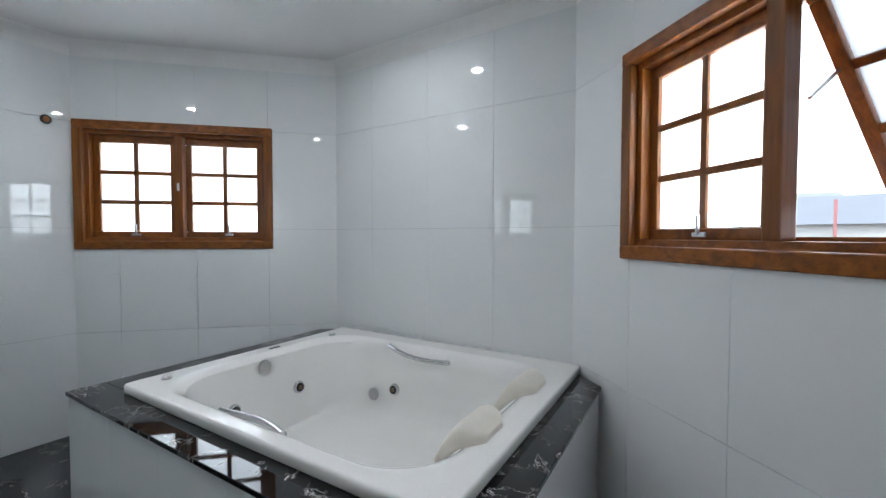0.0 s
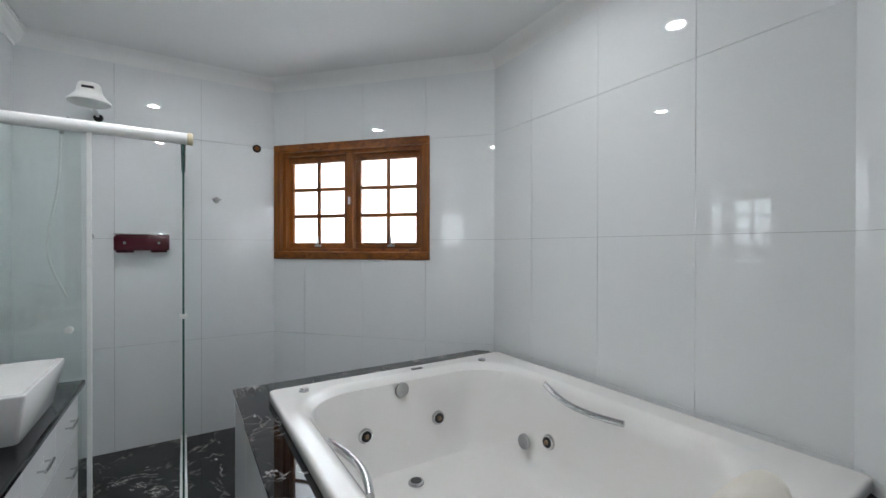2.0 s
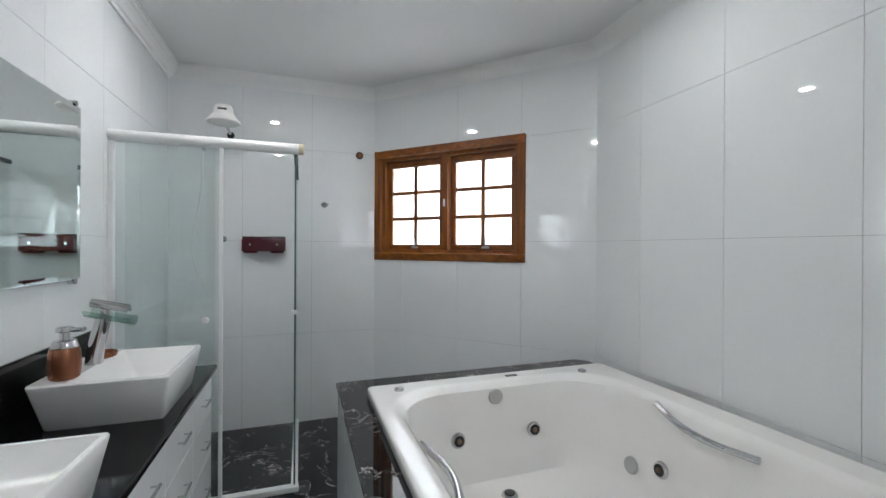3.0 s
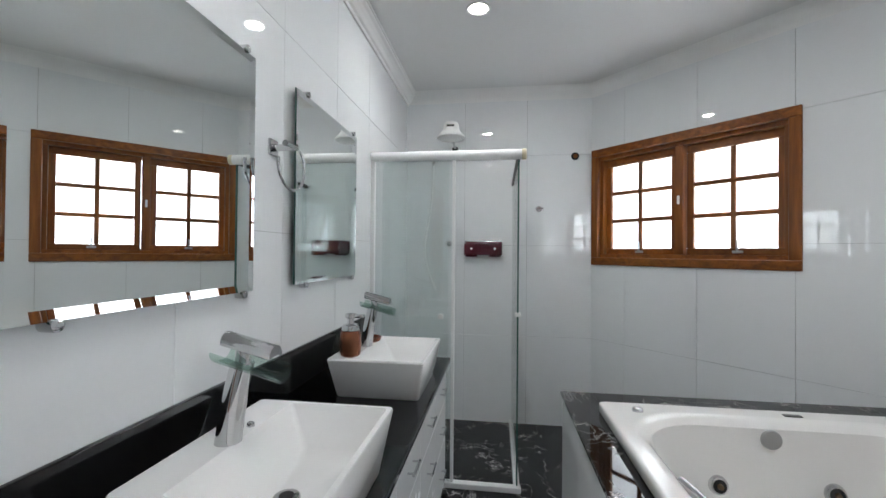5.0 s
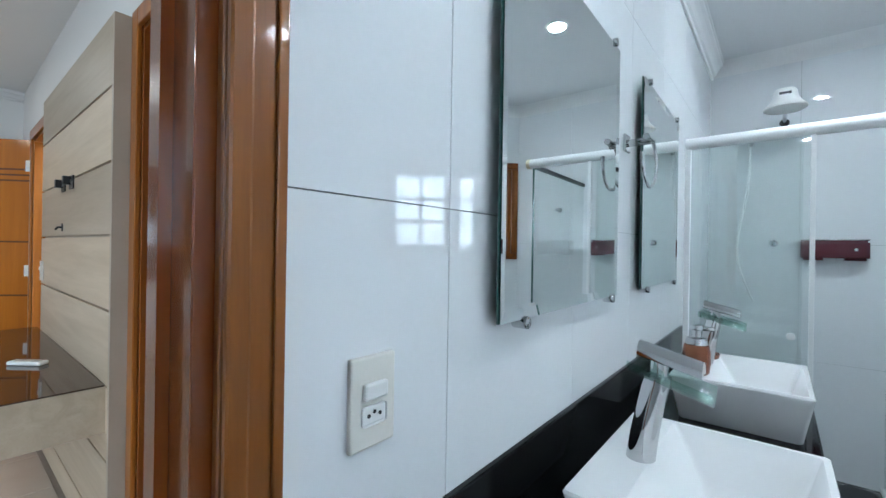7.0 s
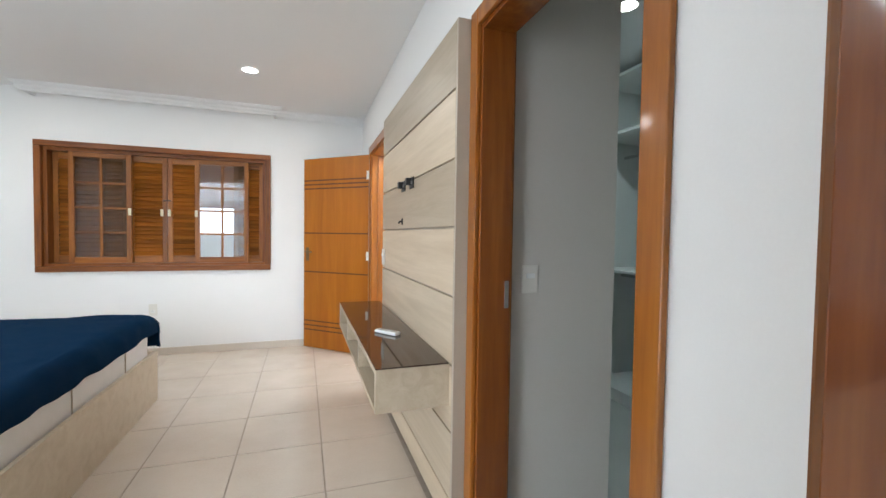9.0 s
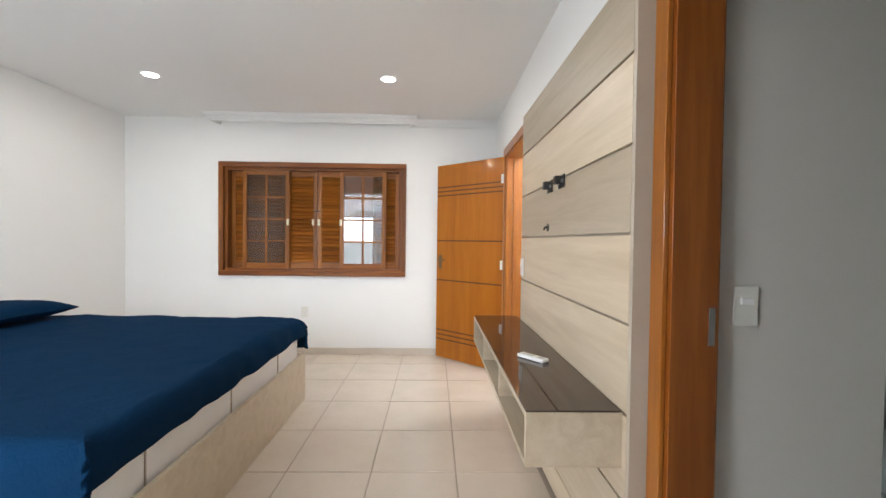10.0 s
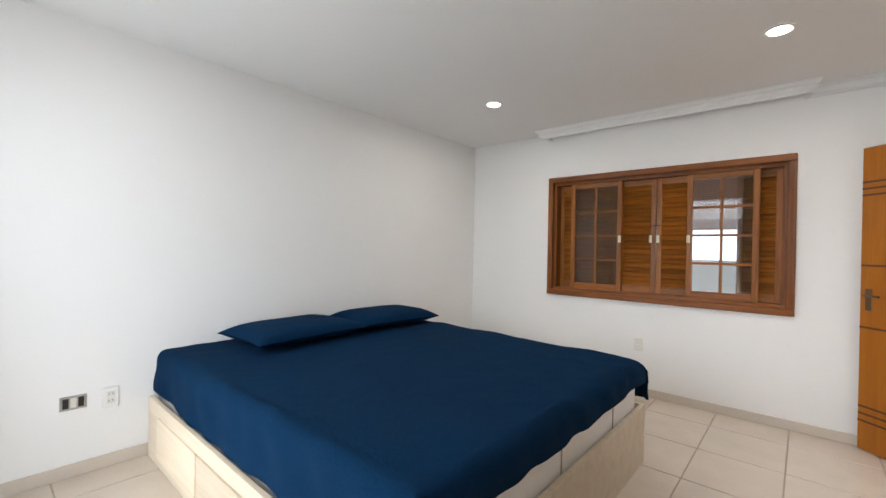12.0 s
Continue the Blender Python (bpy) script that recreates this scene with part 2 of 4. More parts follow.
def prism(bm, pts, z0, z1, bevel=0.0):
    lo = [bm.verts.new((x, y, z0)) for x, y in pts]
    hi = [bm.verts.new((x, y, z1)) for x, y in pts]
    n = len(pts)
    fs = [bm.faces.new(lo[::-1]), bm.faces.new(hi)]
    fs += [bm.faces.new((lo[i], lo[(i + 1) % n], hi[(i + 1) % n], hi[i])) for i in range(n)]
    bmesh.ops.recalc_face_normals(bm, faces=fs)
    if bevel:
        bmesh.ops.bevel(bm, geom=list({e for f in fs for e in f.edges}), offset=bevel, segments=2, affect="EDGES", profile=0.5)
    return bm


def cyl(bm, m, r0, r1, h, n=24, bevel=0.0):
    got = bmesh.ops.create_cone(bm, cap_ends=True, segments=n, radius1=r0, radius2=r1, depth=h, matrix=m)
    if bevel:
        es = [e for e in {e for v in got["verts"] for e in v.link_edges} if any(len(f.verts) > 4 for f in e.link_faces)]
        bmesh.ops.bevel(bm, geom=es, offset=bevel, segments=2, affect="EDGES", profile=0.5)
    return bm


def loft(bm, rings, close_first=False, close_last=False):
    rows = [[bm.verts.new(p) for p in ring] for ring in rings]
    n = len(rows[0])
    for a, b in zip(rows, rows[1:]):
        for i in range(n):
            bm.faces.new((a[i], a[(i + 1) % n], b[(i + 1) % n], b[i]))
    if close_first:
        bm.faces.new(rows[0][::-1])
    if close_last:
        bm.faces.new(rows[-1])
    bmesh.ops.recalc_face_normals(bm, faces=bm.faces[:])
    return bm


def tube(bm, pts, r, n=12):
    pts = [Vector(p) for p in pts]
    rings = []
    up = Vector((0.13, 0.29, 0.95)).normalized()
    for i, p in enumerate(pts):
        d = (pts[min(i + 1, len(pts) - 1)] - pts[max(i - 1, 0)]).normalized()
        a = d.cross(up)
        a = a.normalized() if a.length > 0.05 else d.cross(Vector((1, 0, 0))).normalized()
        b = d.cross(a)
        rings.append([p + r * (math.cos(2 * math.pi * k / n) * a + math.sin(2 * math.pi * k / n) * b) for k in range(n)])
    return loft(bm, rings, True, True)


def rrect(cx, cy, hx, hy, r, z, n=12):
    out = []
    for sx, sy, a0 in ((1, 1, 0), (-1, 1, 90), (-1, -1, 180), (1, -1, 270)):
        for k in range(n + 1):
            a = radians(a0 + 90 * k / n)
            out.append((cx + sx * (hx - r) + r * math.cos(a), cy + sy * (hy - r) + r * math.sin(a), z))
    return out


def mesh_of(name, bm, material, smooth=False):
    me = bpy.data.meshes.new(name)
    bm.to_mesh(me)
    bm.free()
    me.materials.append(material)
    if smooth:
        me.shade_smooth()
        me.set_sharp_from_angle(angle=radians(38))
    return me


def part(name, bm, material, parent, label="", m=None, smooth=False):
    ob = new(name, mesh_of(name, bm, material, smooth))
    ob.parent = parent
    if m is not None:
        ob.matrix_basis = m
    if label:
        ob["label"] = label
    return ob


def thing(name, label, category, m=None, group="", kind=""):
    ob = new(name)
    ob.empty_display_size = 0.1
    if m is not None:
        ob.matrix_basis = m
    return tagged(ob, label, category, group, kind)


def single(name, bm, material, label, category, kind="", m=None, smooth=False, group=""):
    ob = new(name, mesh_of(name, bm, material, smooth))
    if m is not None:
        ob.matrix_basis = m
    return tagged(ob, label, category, group, kind)


def along(p, q):
    """A frame on a wall's inner face: x along it, y out of the room, z up."""
    return pose(p[0], p[1], 0, 0, 0, math.degrees(math.atan2(q[1] - p[1], q[0] - p[0]))), math.hypot(q[0] - p[0], q[1] - p[1])


def pieces(u0, u1, z0, z1, holes):
    """The rectangle without its holes, as rectangles."""
    out = [(u0, u1, z0, z1)]
    for a, b, c, d in holes:
        nxt = []
        for p, q, r, s in out:
            if a >= q or b <= p or c >= s or d <= r:
                nxt.append((p, q, r, s))
                continue
            if a > p:
                nxt.append((p, a, r, s))
            if b < q:
                nxt.append((b, q, r, s))
            if c > r:
                nxt.append((max(a, p), min(b, q), r, c))
            if d < s:
                nxt.append((max(a, p), min(b, q), d, s))
        out = nxt
    return out


def wall(name, p, q, z0, z1, thick, material, label, holes=(), ext=(0, 0), back=0.0):
    m, length = along(p, q)
    bm = bmesh.new()
    for a, b, c, d in pieces(-ext[0], length + ext[1], z0, z1, holes):
        box(bm, a, b, back, back + thick, c, d)
    return single(name, bm, material, label, "wall", "structure", m)


def tiles(parent, length, us, zs, holes=(), front=0.008):
    """Glazed tiles with recessed joints, each one an object."""
    g = 0.0011
    us = [0.0] + [u for u in us if 0.02 < u < length - 0.02] + [length]
    for a, b in zip(us, us[1:]):
        for c, d in zip(zs, zs[1:]):
            ps = pieces(a + g, b - g, c + g, d - g, holes)
            if not ps:
                continue
            bm = bmesh.new()
            for p, q, r, s in ps:
                box(bm, p, q, -front, 0.0, r, s)
            part("tile", bm, WALL_TILE, parent)


# ---- bathroom shell ----
ZB, ZC, ZBC = -0.19, 2.62, 2.70
P_SW, P_W, P_C1, P_C2, P_E, P_SE = (-3.90, -0.455), (-3.90, 1.16), (-2.52, 2.46), (-0.555, 2.41), (0.79, 1.065), (0.79, -0.455)
ROWS_Z = [ZB, 0.565, 1.348, 2.13, ZBC]
W1 = (0.012, 1.393, 1.19, 2.152)
W2 = (0.43, 1.80, 1.19, 2.145)
VY = -0.455
bath_walls = [
    ("wall_bath_west", P_SW, P_W, [0.0 + 0.54 * k - 0.008 for k in range(1, 4)], []),
    ("wall_bath_northwest", P_W, P_C1, [0.30, 0.83, 1.36], [W1]),
    ("wall_bath_north", P_C1, P_C2, [0.40, 0.925, 1.445], []),
    ("wall_bath_northeast", P_C2, P_E, [0.48, 1.0, 1.52], [W2]),
    ("wall_bath_east", P_E, P_SE, [0.5, 1.02], []),
]
tile_jobs = []
for name, p, q, us, holes in bath_walls:
    w_ = wall(name, p, q, ZB, ZBC, 0.16, GROUT, "white glazed wall tiles with thin grey joints", holes, (0.1, 0.1))
    tile_jobs.append((w_, math.hypot(q[0] - p[0], q[1] - p[1]), us, ROWS_Z, holes))
DOOR_B = (-0.345, 0.46)
v_len = P_SE[0] - P_SW[0]
hole_b = (P_SE[0] - DOOR_B[1], P_SE[0] - DOOR_B[0], ZB, 2.12)
w_ = wall("wall_bath_south", P_SE, P_SW, ZB, ZBC, 0.05, GROUT, "white glazed wall tiles behind the vanity", [hole_b])
tile_jobs.append((w_, v_len, [P_SE[0] + 0.693 + 0.525 * k for k in range(-2, 7)], ROWS_Z, [hole_b]))
floor_poly = [P_SW, P_W, P_C1, P_C2, P_E, (0.79, VY - 0.1), (DOOR_B[1], VY - 0.1), (DOOR_B[0], VY - 0.1), (-3.90, VY - 0.1)]
single("floor_bath", prism(bmesh.new(), floor_poly, ZB - 0.1, ZB), MARBLE, "polished black marble floor with white veins", "floor", "structure")
single("ceiling_bath", prism(bmesh.new(), [(-4.1, -0.5), (-4.1, 1.3), (-2.6, 2.65), (-0.5, 2.65), (0.95, 1.2), (0.95, -0.5)], ZBC, ZBC + 0.12), CEIL, "plain white plaster ceiling", "ceiling", "structure")


def cove(name, p, q, top, r=0.09):
    """A plain hollow plaster cove under the ceiling."""
    m, length = along(p, q)
    prof = [(0, 0)] + [(-r * (1 - math.cos(radians(a))), -r * (1 - math.sin(radians(a)))) for a in range(0, 91, 15)]
    bm = bmesh.new()
    loft(bm, [[(u, y - 0.009, top + z - 0.001) for y, z in prof] for u in (0.0, length)], True, True)
    return single(name, bm, PLASTER, "white plaster cove under the ceiling", "moulding", "structure", m, smooth=True)


def crown(name, p, q, top, inside=0.085, drop=0.10):
    """Stepped plaster moulding under the ceiling."""
    m, length = along(p, q)
    prof = [(0, 0), (0, -drop), (-0.012, -drop), (-0.016, -drop * 0.82), (-0.03, -drop * 0.74), (-0.042, -drop * 0.5), (-0.058, -drop * 0.3), (-inside + 0.012, -drop * 0.2), (-inside + 0.01, -drop * 0.1), (-inside, -drop * 0.08), (-inside, 0)]
    bm = bmesh.new()
    loft(bm, [[(0.0, y - 0.009, top + z - 0.001) for y, z in prof], [(length, y - 0.009, top + z - 0.001) for y, z in prof]], True, True)
    return single(name, bm, PLASTER, "white plaster crown moulding", "moulding", "structure", m)


for p, q in ((P_SW, P_W), (P_W, P_C1), (P_C1, P_C2), (P_C2, P_E), (P_E, P_SE)):
    cove("trim", p, q, ZBC)
crown("trim", P_SE, P_SW, ZBC)


# ---- bedroom shell ----
XW, XE, YN, YS = -0.65, 3.45, -0.567, -5.35
CLO, BDR = (-1.92, -1.05), (-4.68, -3.80)
BALC = (1.15, 3.05, 0.02, 2.35)
single("floor_bedroom", B(XW - 0.17, XE + 0.1, YS - 0.1, VY - 0.1, -0.12, -0.004), FLOOR_GROUT, "beige ceramic floor tiles with brown joints", "floor", "structure")
bed_floor = bpy.data.objects["floor_bedroom"]
single("ceiling_bedroom", B(XW - 0.2, XE + 0.2, YS - 0.2, VY - 0.06, ZC, ZC + 0.07), PAINT, "plain white bedroom ceiling", "ceiling", "structure")
wall("wall_bedroom_south", (XE, YS), (XW, YS), 0, ZC, 0.17, PAINT, "white painted wall with a wooden window", [(XE - 2.40, XE - 0.375, 0.90, 2.11)], (0.17, 0.17))
wall("wall_bedroom_east", (XE, VY - 0.06), (XE, YS), 0, ZC, 0.17, PAINT, "white painted wall behind the bed")
wall("wall_bedroom_west", (XW, YS), (XW, VY - 0.06), 0, ZC, 0.15, PAINT, "white painted wall with two doorways", holes=[(BDR[0] - YS, BDR[1] - YS, 0, 2.12), (CLO[0] - YS, CLO[1] - YS, 0, 2.12)])
wall("wall_bedroom_north", (XW, YN), (XE, YN), ZB, ZC, 0.06, PAINT, "white painted wall with an open doorway", [(DOOR_B[0] - XW, DOOR_B[1] - XW, ZB, 2.12), (BALC[0] - XW, BALC[1] - XW, BALC[2], BALC[3])])
crown("trim", (0.289, YS), (XW, YS), ZC, 0.07, 0.075)
# skirting
for nm, b in (("baseboard", (XW, XE, YS, YS + 0.012, 0, 0.075)), ("baseboard", (XE - 0.012, XE, YS + 0.014, YN, 0, 0.075)), ("baseboard", (XW, XW + 0.012, YS + 0.014, BDR[0] - 0.07, 0, 0.075))):
    single(nm, B(*b, bevel=0.003), BASEB, "beige ceramic skirting along the wall", "skirting", "structure")
# curtain box moulding over the window
bm = bmesh.new()
prof = [(0.13, -0.078), (0.16, -0.078), (0.165, -0.064), (0.18, -0.052), (0.185, -0.032), (0.205, -0.022), (0.21, -0.010), (0.225, -0.008), (0.225, -0.001), (0.13, -0.001)]
loft(bm, [[(0.29 - 0.8 * (d - 0.13), YS + d, ZC + z) for d, z in prof], [(2.43 + 0.8 * (d - 0.13), YS + d, ZC + z) for d, z in prof]], True, True)
for xa, xb in ((0.29, 0.32), (2.40, 2.43)):
    box(bm, xa, xb, YS + 0.001, YS + 0.128, ZC - 0.077, ZC - 0.001)
single("trim_curtain_box", bm, PLASTER, "white plaster curtain box above the window", "moulding", "structure")

# corridor and closet beyond the doorways
single("floor_corridor", B(-3.2, XW - 0.17, -5.7, -3.45, -0.12, -0.003), FLOOR_TILE, "beige corridor floor", "floor", "structure")
single("ceiling_corridor", B(-3.2, XW - 0.17, -5.7, -3.45, ZC, ZC + 0.07), CEIL, "white corridor ceiling", "ceiling", "structure")
single("wall_corridor_west", B(-2.3, -2.15, -5.7, -3.3, 0, ZC), PAINT, "bright white corridor wall", "wall", "structure")
single("wall_corridor_south", B(-2.15, XW - 0.17, -5.7, -5.55, 0, ZC), PAINT, "white corridor wall", "wall", "structure")
single("wall_corridor_north", B(-3.2, XW - 0.17, -3.45, -3.33, 0, ZC), PAINT, "white wall between corridor and closet", "wall", "structure")
single("floor_closet", B(-3.2, XW - 0.17, -3.33, VY - 0.06, -0.12, -0.003), mottled("grey_closet_tile", (0.42, 0.43, 0.41), (0.5, 0.51, 0.49), 3, 0.25), "grey-green ceramic closet floor", "floor", "structure")
single("ceiling_closet", B(-3.2, XW - 0.17, -3.33, VY - 0.06, ZC, ZC + 0.07), CEIL, "white closet ceiling", "ceiling", "structure")
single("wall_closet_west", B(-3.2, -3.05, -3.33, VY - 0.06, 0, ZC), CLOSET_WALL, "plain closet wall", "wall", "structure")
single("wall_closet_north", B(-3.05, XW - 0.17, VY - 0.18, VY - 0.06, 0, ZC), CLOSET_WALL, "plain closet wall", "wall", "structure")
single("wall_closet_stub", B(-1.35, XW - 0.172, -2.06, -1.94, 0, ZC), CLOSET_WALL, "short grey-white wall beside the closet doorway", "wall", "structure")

# outside: ground, far houses, trees
single("ground", B(-400, 400, -400, 400, -3.4, -3.2), EARTH, "dry open ground around the house", "ground", "structure")


bm = bmesh.new()
loft(bm, [[(95 * math.cos(2 * math.pi * k / 64), 95 * math.sin(2 * math.pi * k / 64), z) for k in range(64)] for z in (-3.3, 70.0)])
single("backdrop", bm, glow("overcast_haze", (0.93, 0.96, 1.0), 2.0), "bright overcast sky down to the horizon", "sky", "structure")


def far_house(x, y, w, d, h, rise, mat, rz=0.0):
    t = thing("house", "low grey-roofed building in the distance", "house", pose(x, y, -3.2, 0, 0, rz), "houses outside")
    part("wall", B(-w / 2, w / 2, -d / 2, d / 2, 0, h), mat, t)
    bm = bmesh.new()
    prof = [(-d / 2 - 0.5, h), (0, h + rise), (d / 2 + 0.5, h)]
    loft(bm, [[(s * (w / 2 + 0.5), y_, z_) for y_, z_ in prof] for s in (-1, 1)], True, True)
    part("roof", bm, ROOF, t)
    for k in range(5):
        u = -w / 2 + w * (k + 0.5) / 5
        part("window", B(u - 0.7, u + 0.7, -d / 2 - 0.06, -d / 2 + 0.02, h * 0.35, h * 0.7), BLACK, t)
    return t


far_house(10, 36, 22, 10, 5.2, 2.0, FACADE, -14)
far_house(24, 30, 18, 9, 4.4, 2.2, FACADE, -30)
far_house(-2, 60, 30, 12, 7.0, 2.4, FACADE, 4)
mast = thing("mast", "red painted steel mast behind the roofs", "mast", pose(6.2, 28.5, -3.2))
part("pole", B(-0.06, 0.06, -0.06, 0.06, 0, 6.4), RED, mast)
part("base", B(-0.4, 0.4, -0.4, 0.4, 0, 0.3), FACADE, mast)


def tree(x, y, s):
    t = thing("tree", "leafy green tree in the distance", "tree", pose(x, y, -3.2), "trees outside")
    part("trunk", cyl(bmesh.new(), Matrix.Translation((0, 0, s * 0.9)), 0.22, 0.12, s * 1.8, 8), W_Z, t)
    bm = bmesh.new()
    rnd = random.Random(int(x * 10))
    for _ in range(420):
        c = Vector((rnd.gauss(0, 0.42), rnd.gauss(0, 0.42), rnd.gauss(0, 0.3)))
        c = Vector((c.x * s, c.y * s, s * 2.0 + c.z * s))
        r = Euler((rnd.random() * 6, rnd.random() * 6, rnd.random() * 6)).to_matrix()
        vs = [bm.verts.new(c + r @ Vector(p) * 0.42) for p in ((-0.5, -0.3, 0), (0.5, -0.3, 0.1), (0.5, 0.4, 0), (-0.5, 0.3, 0.15))]
        bm.faces.new(vs)
    part("crown", bm, LEAF, t)


for a in ((3.0, 33.0, 2.0), (0.5, 36.0, 2.3), (15.5, 44.0, 2.6), (20, 46, 2.4)):
    tree(*a)


# ---- bathroom windows ----
def bath_window(name, m, u0, u1, z0, z1, open_second, woods):
    """Two top-hung sashes of six frosted panes in one frame. woods: along the wall, upright."""
    wu, wz = woods
    t = thing(name, "varnished wooden window with two six-pane sashes" + (", one pushed open" if open_second else ", closed"), "window", m, kind="structure")
    cw = 0.062
    c0, c1_ = -0.028, 0.014
    part("casing", B(u0, u1, c0, c1_, z1 - cw, z1, bevel=0.006), wu, t)
    part("casing", B(u0, u1, c0, c1_, z0, z0 + cw, bevel=0.006), wu, t)
    part("casing", B(u0, u0 + cw, c0 + 0.001, c1_, z0 + cw, z1 - cw, bevel=0.006), wz, t)
    part("casing", B(u1 - cw, u1, c0 + 0.001, c1_, z0 + cw, z1 - cw, bevel=0.006), wz, t)
    a, b, c, d = u0 + cw, u1 - cw, z0 + cw, z1 - cw
    r = 0.028
    part("window_frame", B(u0 + 0.001, u1 - 0.001, 0.0145, 0.145, d - r, z1 - 0.001, bevel=0.001), wu, t)
    part("window_frame", B(u0 + 0.001, u1 - 0.001, 0.0145, 0.145, z0 + 0.001, c + r, bevel=0.001), wu, t)
    part("window_frame", B(u0 + 0.001, a + r, 0.0145, 0.145, c + r, d - r, bevel=0.003), wz, t)
    part("window_frame", B(b - r, u1 - 0.001, 0.0145, 0.145, c + r, d - r, bevel=0.003), wz, t)
    mid = (a + b) / 2
    part("window_frame", B(a + r, b - r, 0.1125, 0.135, d - r - 0.014, d - r), wu, t)
    for ua in (a + r, mid - 0.044, b - r - 0.014) if open_second else (a + r, mid - 0.044, mid + 0.030, b - r - 0.014):
        part("window_frame", B(ua, ua + 0.014, 0.1125, 0.1345, c + r + 0.0145, d - r - 0.0145), wz, t)
    part("window_frame", B(a + r, b - r, 0.1125, 0.135, c + r, c + r + 0.014), wu, t)
    part("mullion", B(mid - 0.03, mid + 0.03, 0.008, 0.08, c + r, d - r, bevel=0.006), wz, t)
    for k, (s0, s1) in enumerate(((a + r, mid - 0.032), (mid + 0.032, b - r))):
        w, h = s1 - s0 - 0.0012, d - c - 2 * r - 0.0012
        top = d - r - 0.0006
        tilt = 33 if open_second and k == 1 else 0
        sash = new("sash")
        sash.parent = t
        sash.matrix_basis = pose(s0 + 0.0006, 0.062, top, tilt)
        fw, fb_ = 0.044, 0.046
        part("rail", B(0, w, 0, 0.036, -fw - 0.012, 0, bevel=0.004), wu, sash)
        part("rail", B(0, w, 0, 0.036, -h, -h + fb_, bevel=0.004), wu, sash)
        part("stile", B(0, fw, 0.0005, 0.036, -h + fb_, -fw - 0.012, bevel=0.004), wz, sash)
        part("stile", B(w - fw, w, 0.0005, 0.036, -h + fb_, -fw - 0.012, bevel=0.004), wz, sash)
        x0, x1, y0, y1 = fw, w - fw, -h + fb_, -fw - 0.012
        bw = 0.030
        part("glazing_bar", B((x0 + x1) / 2 - bw / 2, (x0 + x1) / 2 + bw / 2, 0.004, 0.034, y0, y1, bevel=0.003), wz, sash)
        ph = (y1 - y0) / 3
        for j in (1, 2):
            part("glazing_bar", B(x0, x1, 0.005, 0.033, y0 + ph * j - bw / 2, y0 + ph * j + bw / 2, bevel=0.003), wu, sash)
        for j in range(3):
            for i in range(2):
                xa = x0 + i * (x1 - x0) / 2
                pane = part("pane", B(xa + 0.004, xa + (x1 - x0) / 2 - 0.004, 0.018, 0.022, y0 + ph * j + 0.004, y0 + ph * (j + 1) - 0.004), FROST, sash, "frosted glass pane")
        lab = "small steel window latch"
        cx = w / 2 + (0.03 if k else -0.0)
        bm = B(cx - 0.03, cx + 0.03, -0.014, 0.0, -h + 0.012, -h + 0.03, bevel=0.003)
        box(bm, cx - 0.006, cx + 0.006, -0.022, -0.008, -h + 0.02, -h + 0.10, bevel=0.003)
        part("latch", bm, STEEL, sash, lab)
    if open_second:
        part("stay", tube(bmesh.new(), [(mid + 0.04, 0.10, z1 - 0.42), (mid + 0.044, 0.245, z1 - 0.30)], 0.006), STEEL, t, "thin steel stay holding the sash")
    else:
        part("catch", B(mid - 0.008, mid + 0.008, -0.004, 0.008, (z0 + z1) / 2 - 0.03, (z0 + z1) / 2 + 0.03, bevel=0.003), WHITE_PLASTIC, t)
    return t


bath_window("window_1", along(P_W, P_C1)[0], *W1, False, (W_X, W_Z))
bath_window("window_2", along(P_C2, P_E)[0], *W2, True, (W_Y, W_Z))


# ---- bath platform and tub ----
plat = thing("tub_platform", "white tiled platform with a black marble top", "tub platform", kind="structure")
PX0, PX1, PY0, PT = -2.62, -0.36, 0.722, 0.518
for k in range(5):
    xa, xb = PX0 + (PX1 - PX0) * k / 5, PX0 + (PX1 - PX0) * (k + 1) / 5
    part("front_tile", B(xa + 0.0008, xb - 0.0008, PY0 + 0.012, PY0 + 0.03, ZB, PT - 0.021), WALL_TILE, plat)
part("side_panel", B(PX1 - 0.03, PX1 - 0.012, PY0 + 0.031, 2.19, ZB, PT - 0.021), WALL_TILE, plat)
part("side_panel", B(PX0 + 0.012, PX0 + 0.03, PY0 + 0.031, 2.34, ZB, PT - 0.021), WALL_TILE, plat)
part("marble_top", prism(bmesh.new(), [(PX0, PY0), (PX1, PY0), (PX1, PY0 + 0.165), (PX0, PY0 + 0.165)], PT - 0.02, PT, 0.003), MARBLE, plat)
part("marble_top", prism(bmesh.new(), [(PX0, PY0 + 0.166), (-2.30, PY0 + 0.166), (-2.30, 2.42), (-2.55, 2.42), (PX0, 2.355)], PT - 0.02, PT, 0.003), MARBLE, plat)
part("marble_top", prism(bmesh.new(), [(-0.56, PY0 + 0.166), (PX1, PY0 + 0.166), (PX1, 2.195), (-0.56, 2.39)], PT - 0.02, PT, 0.003), MARBLE, plat)

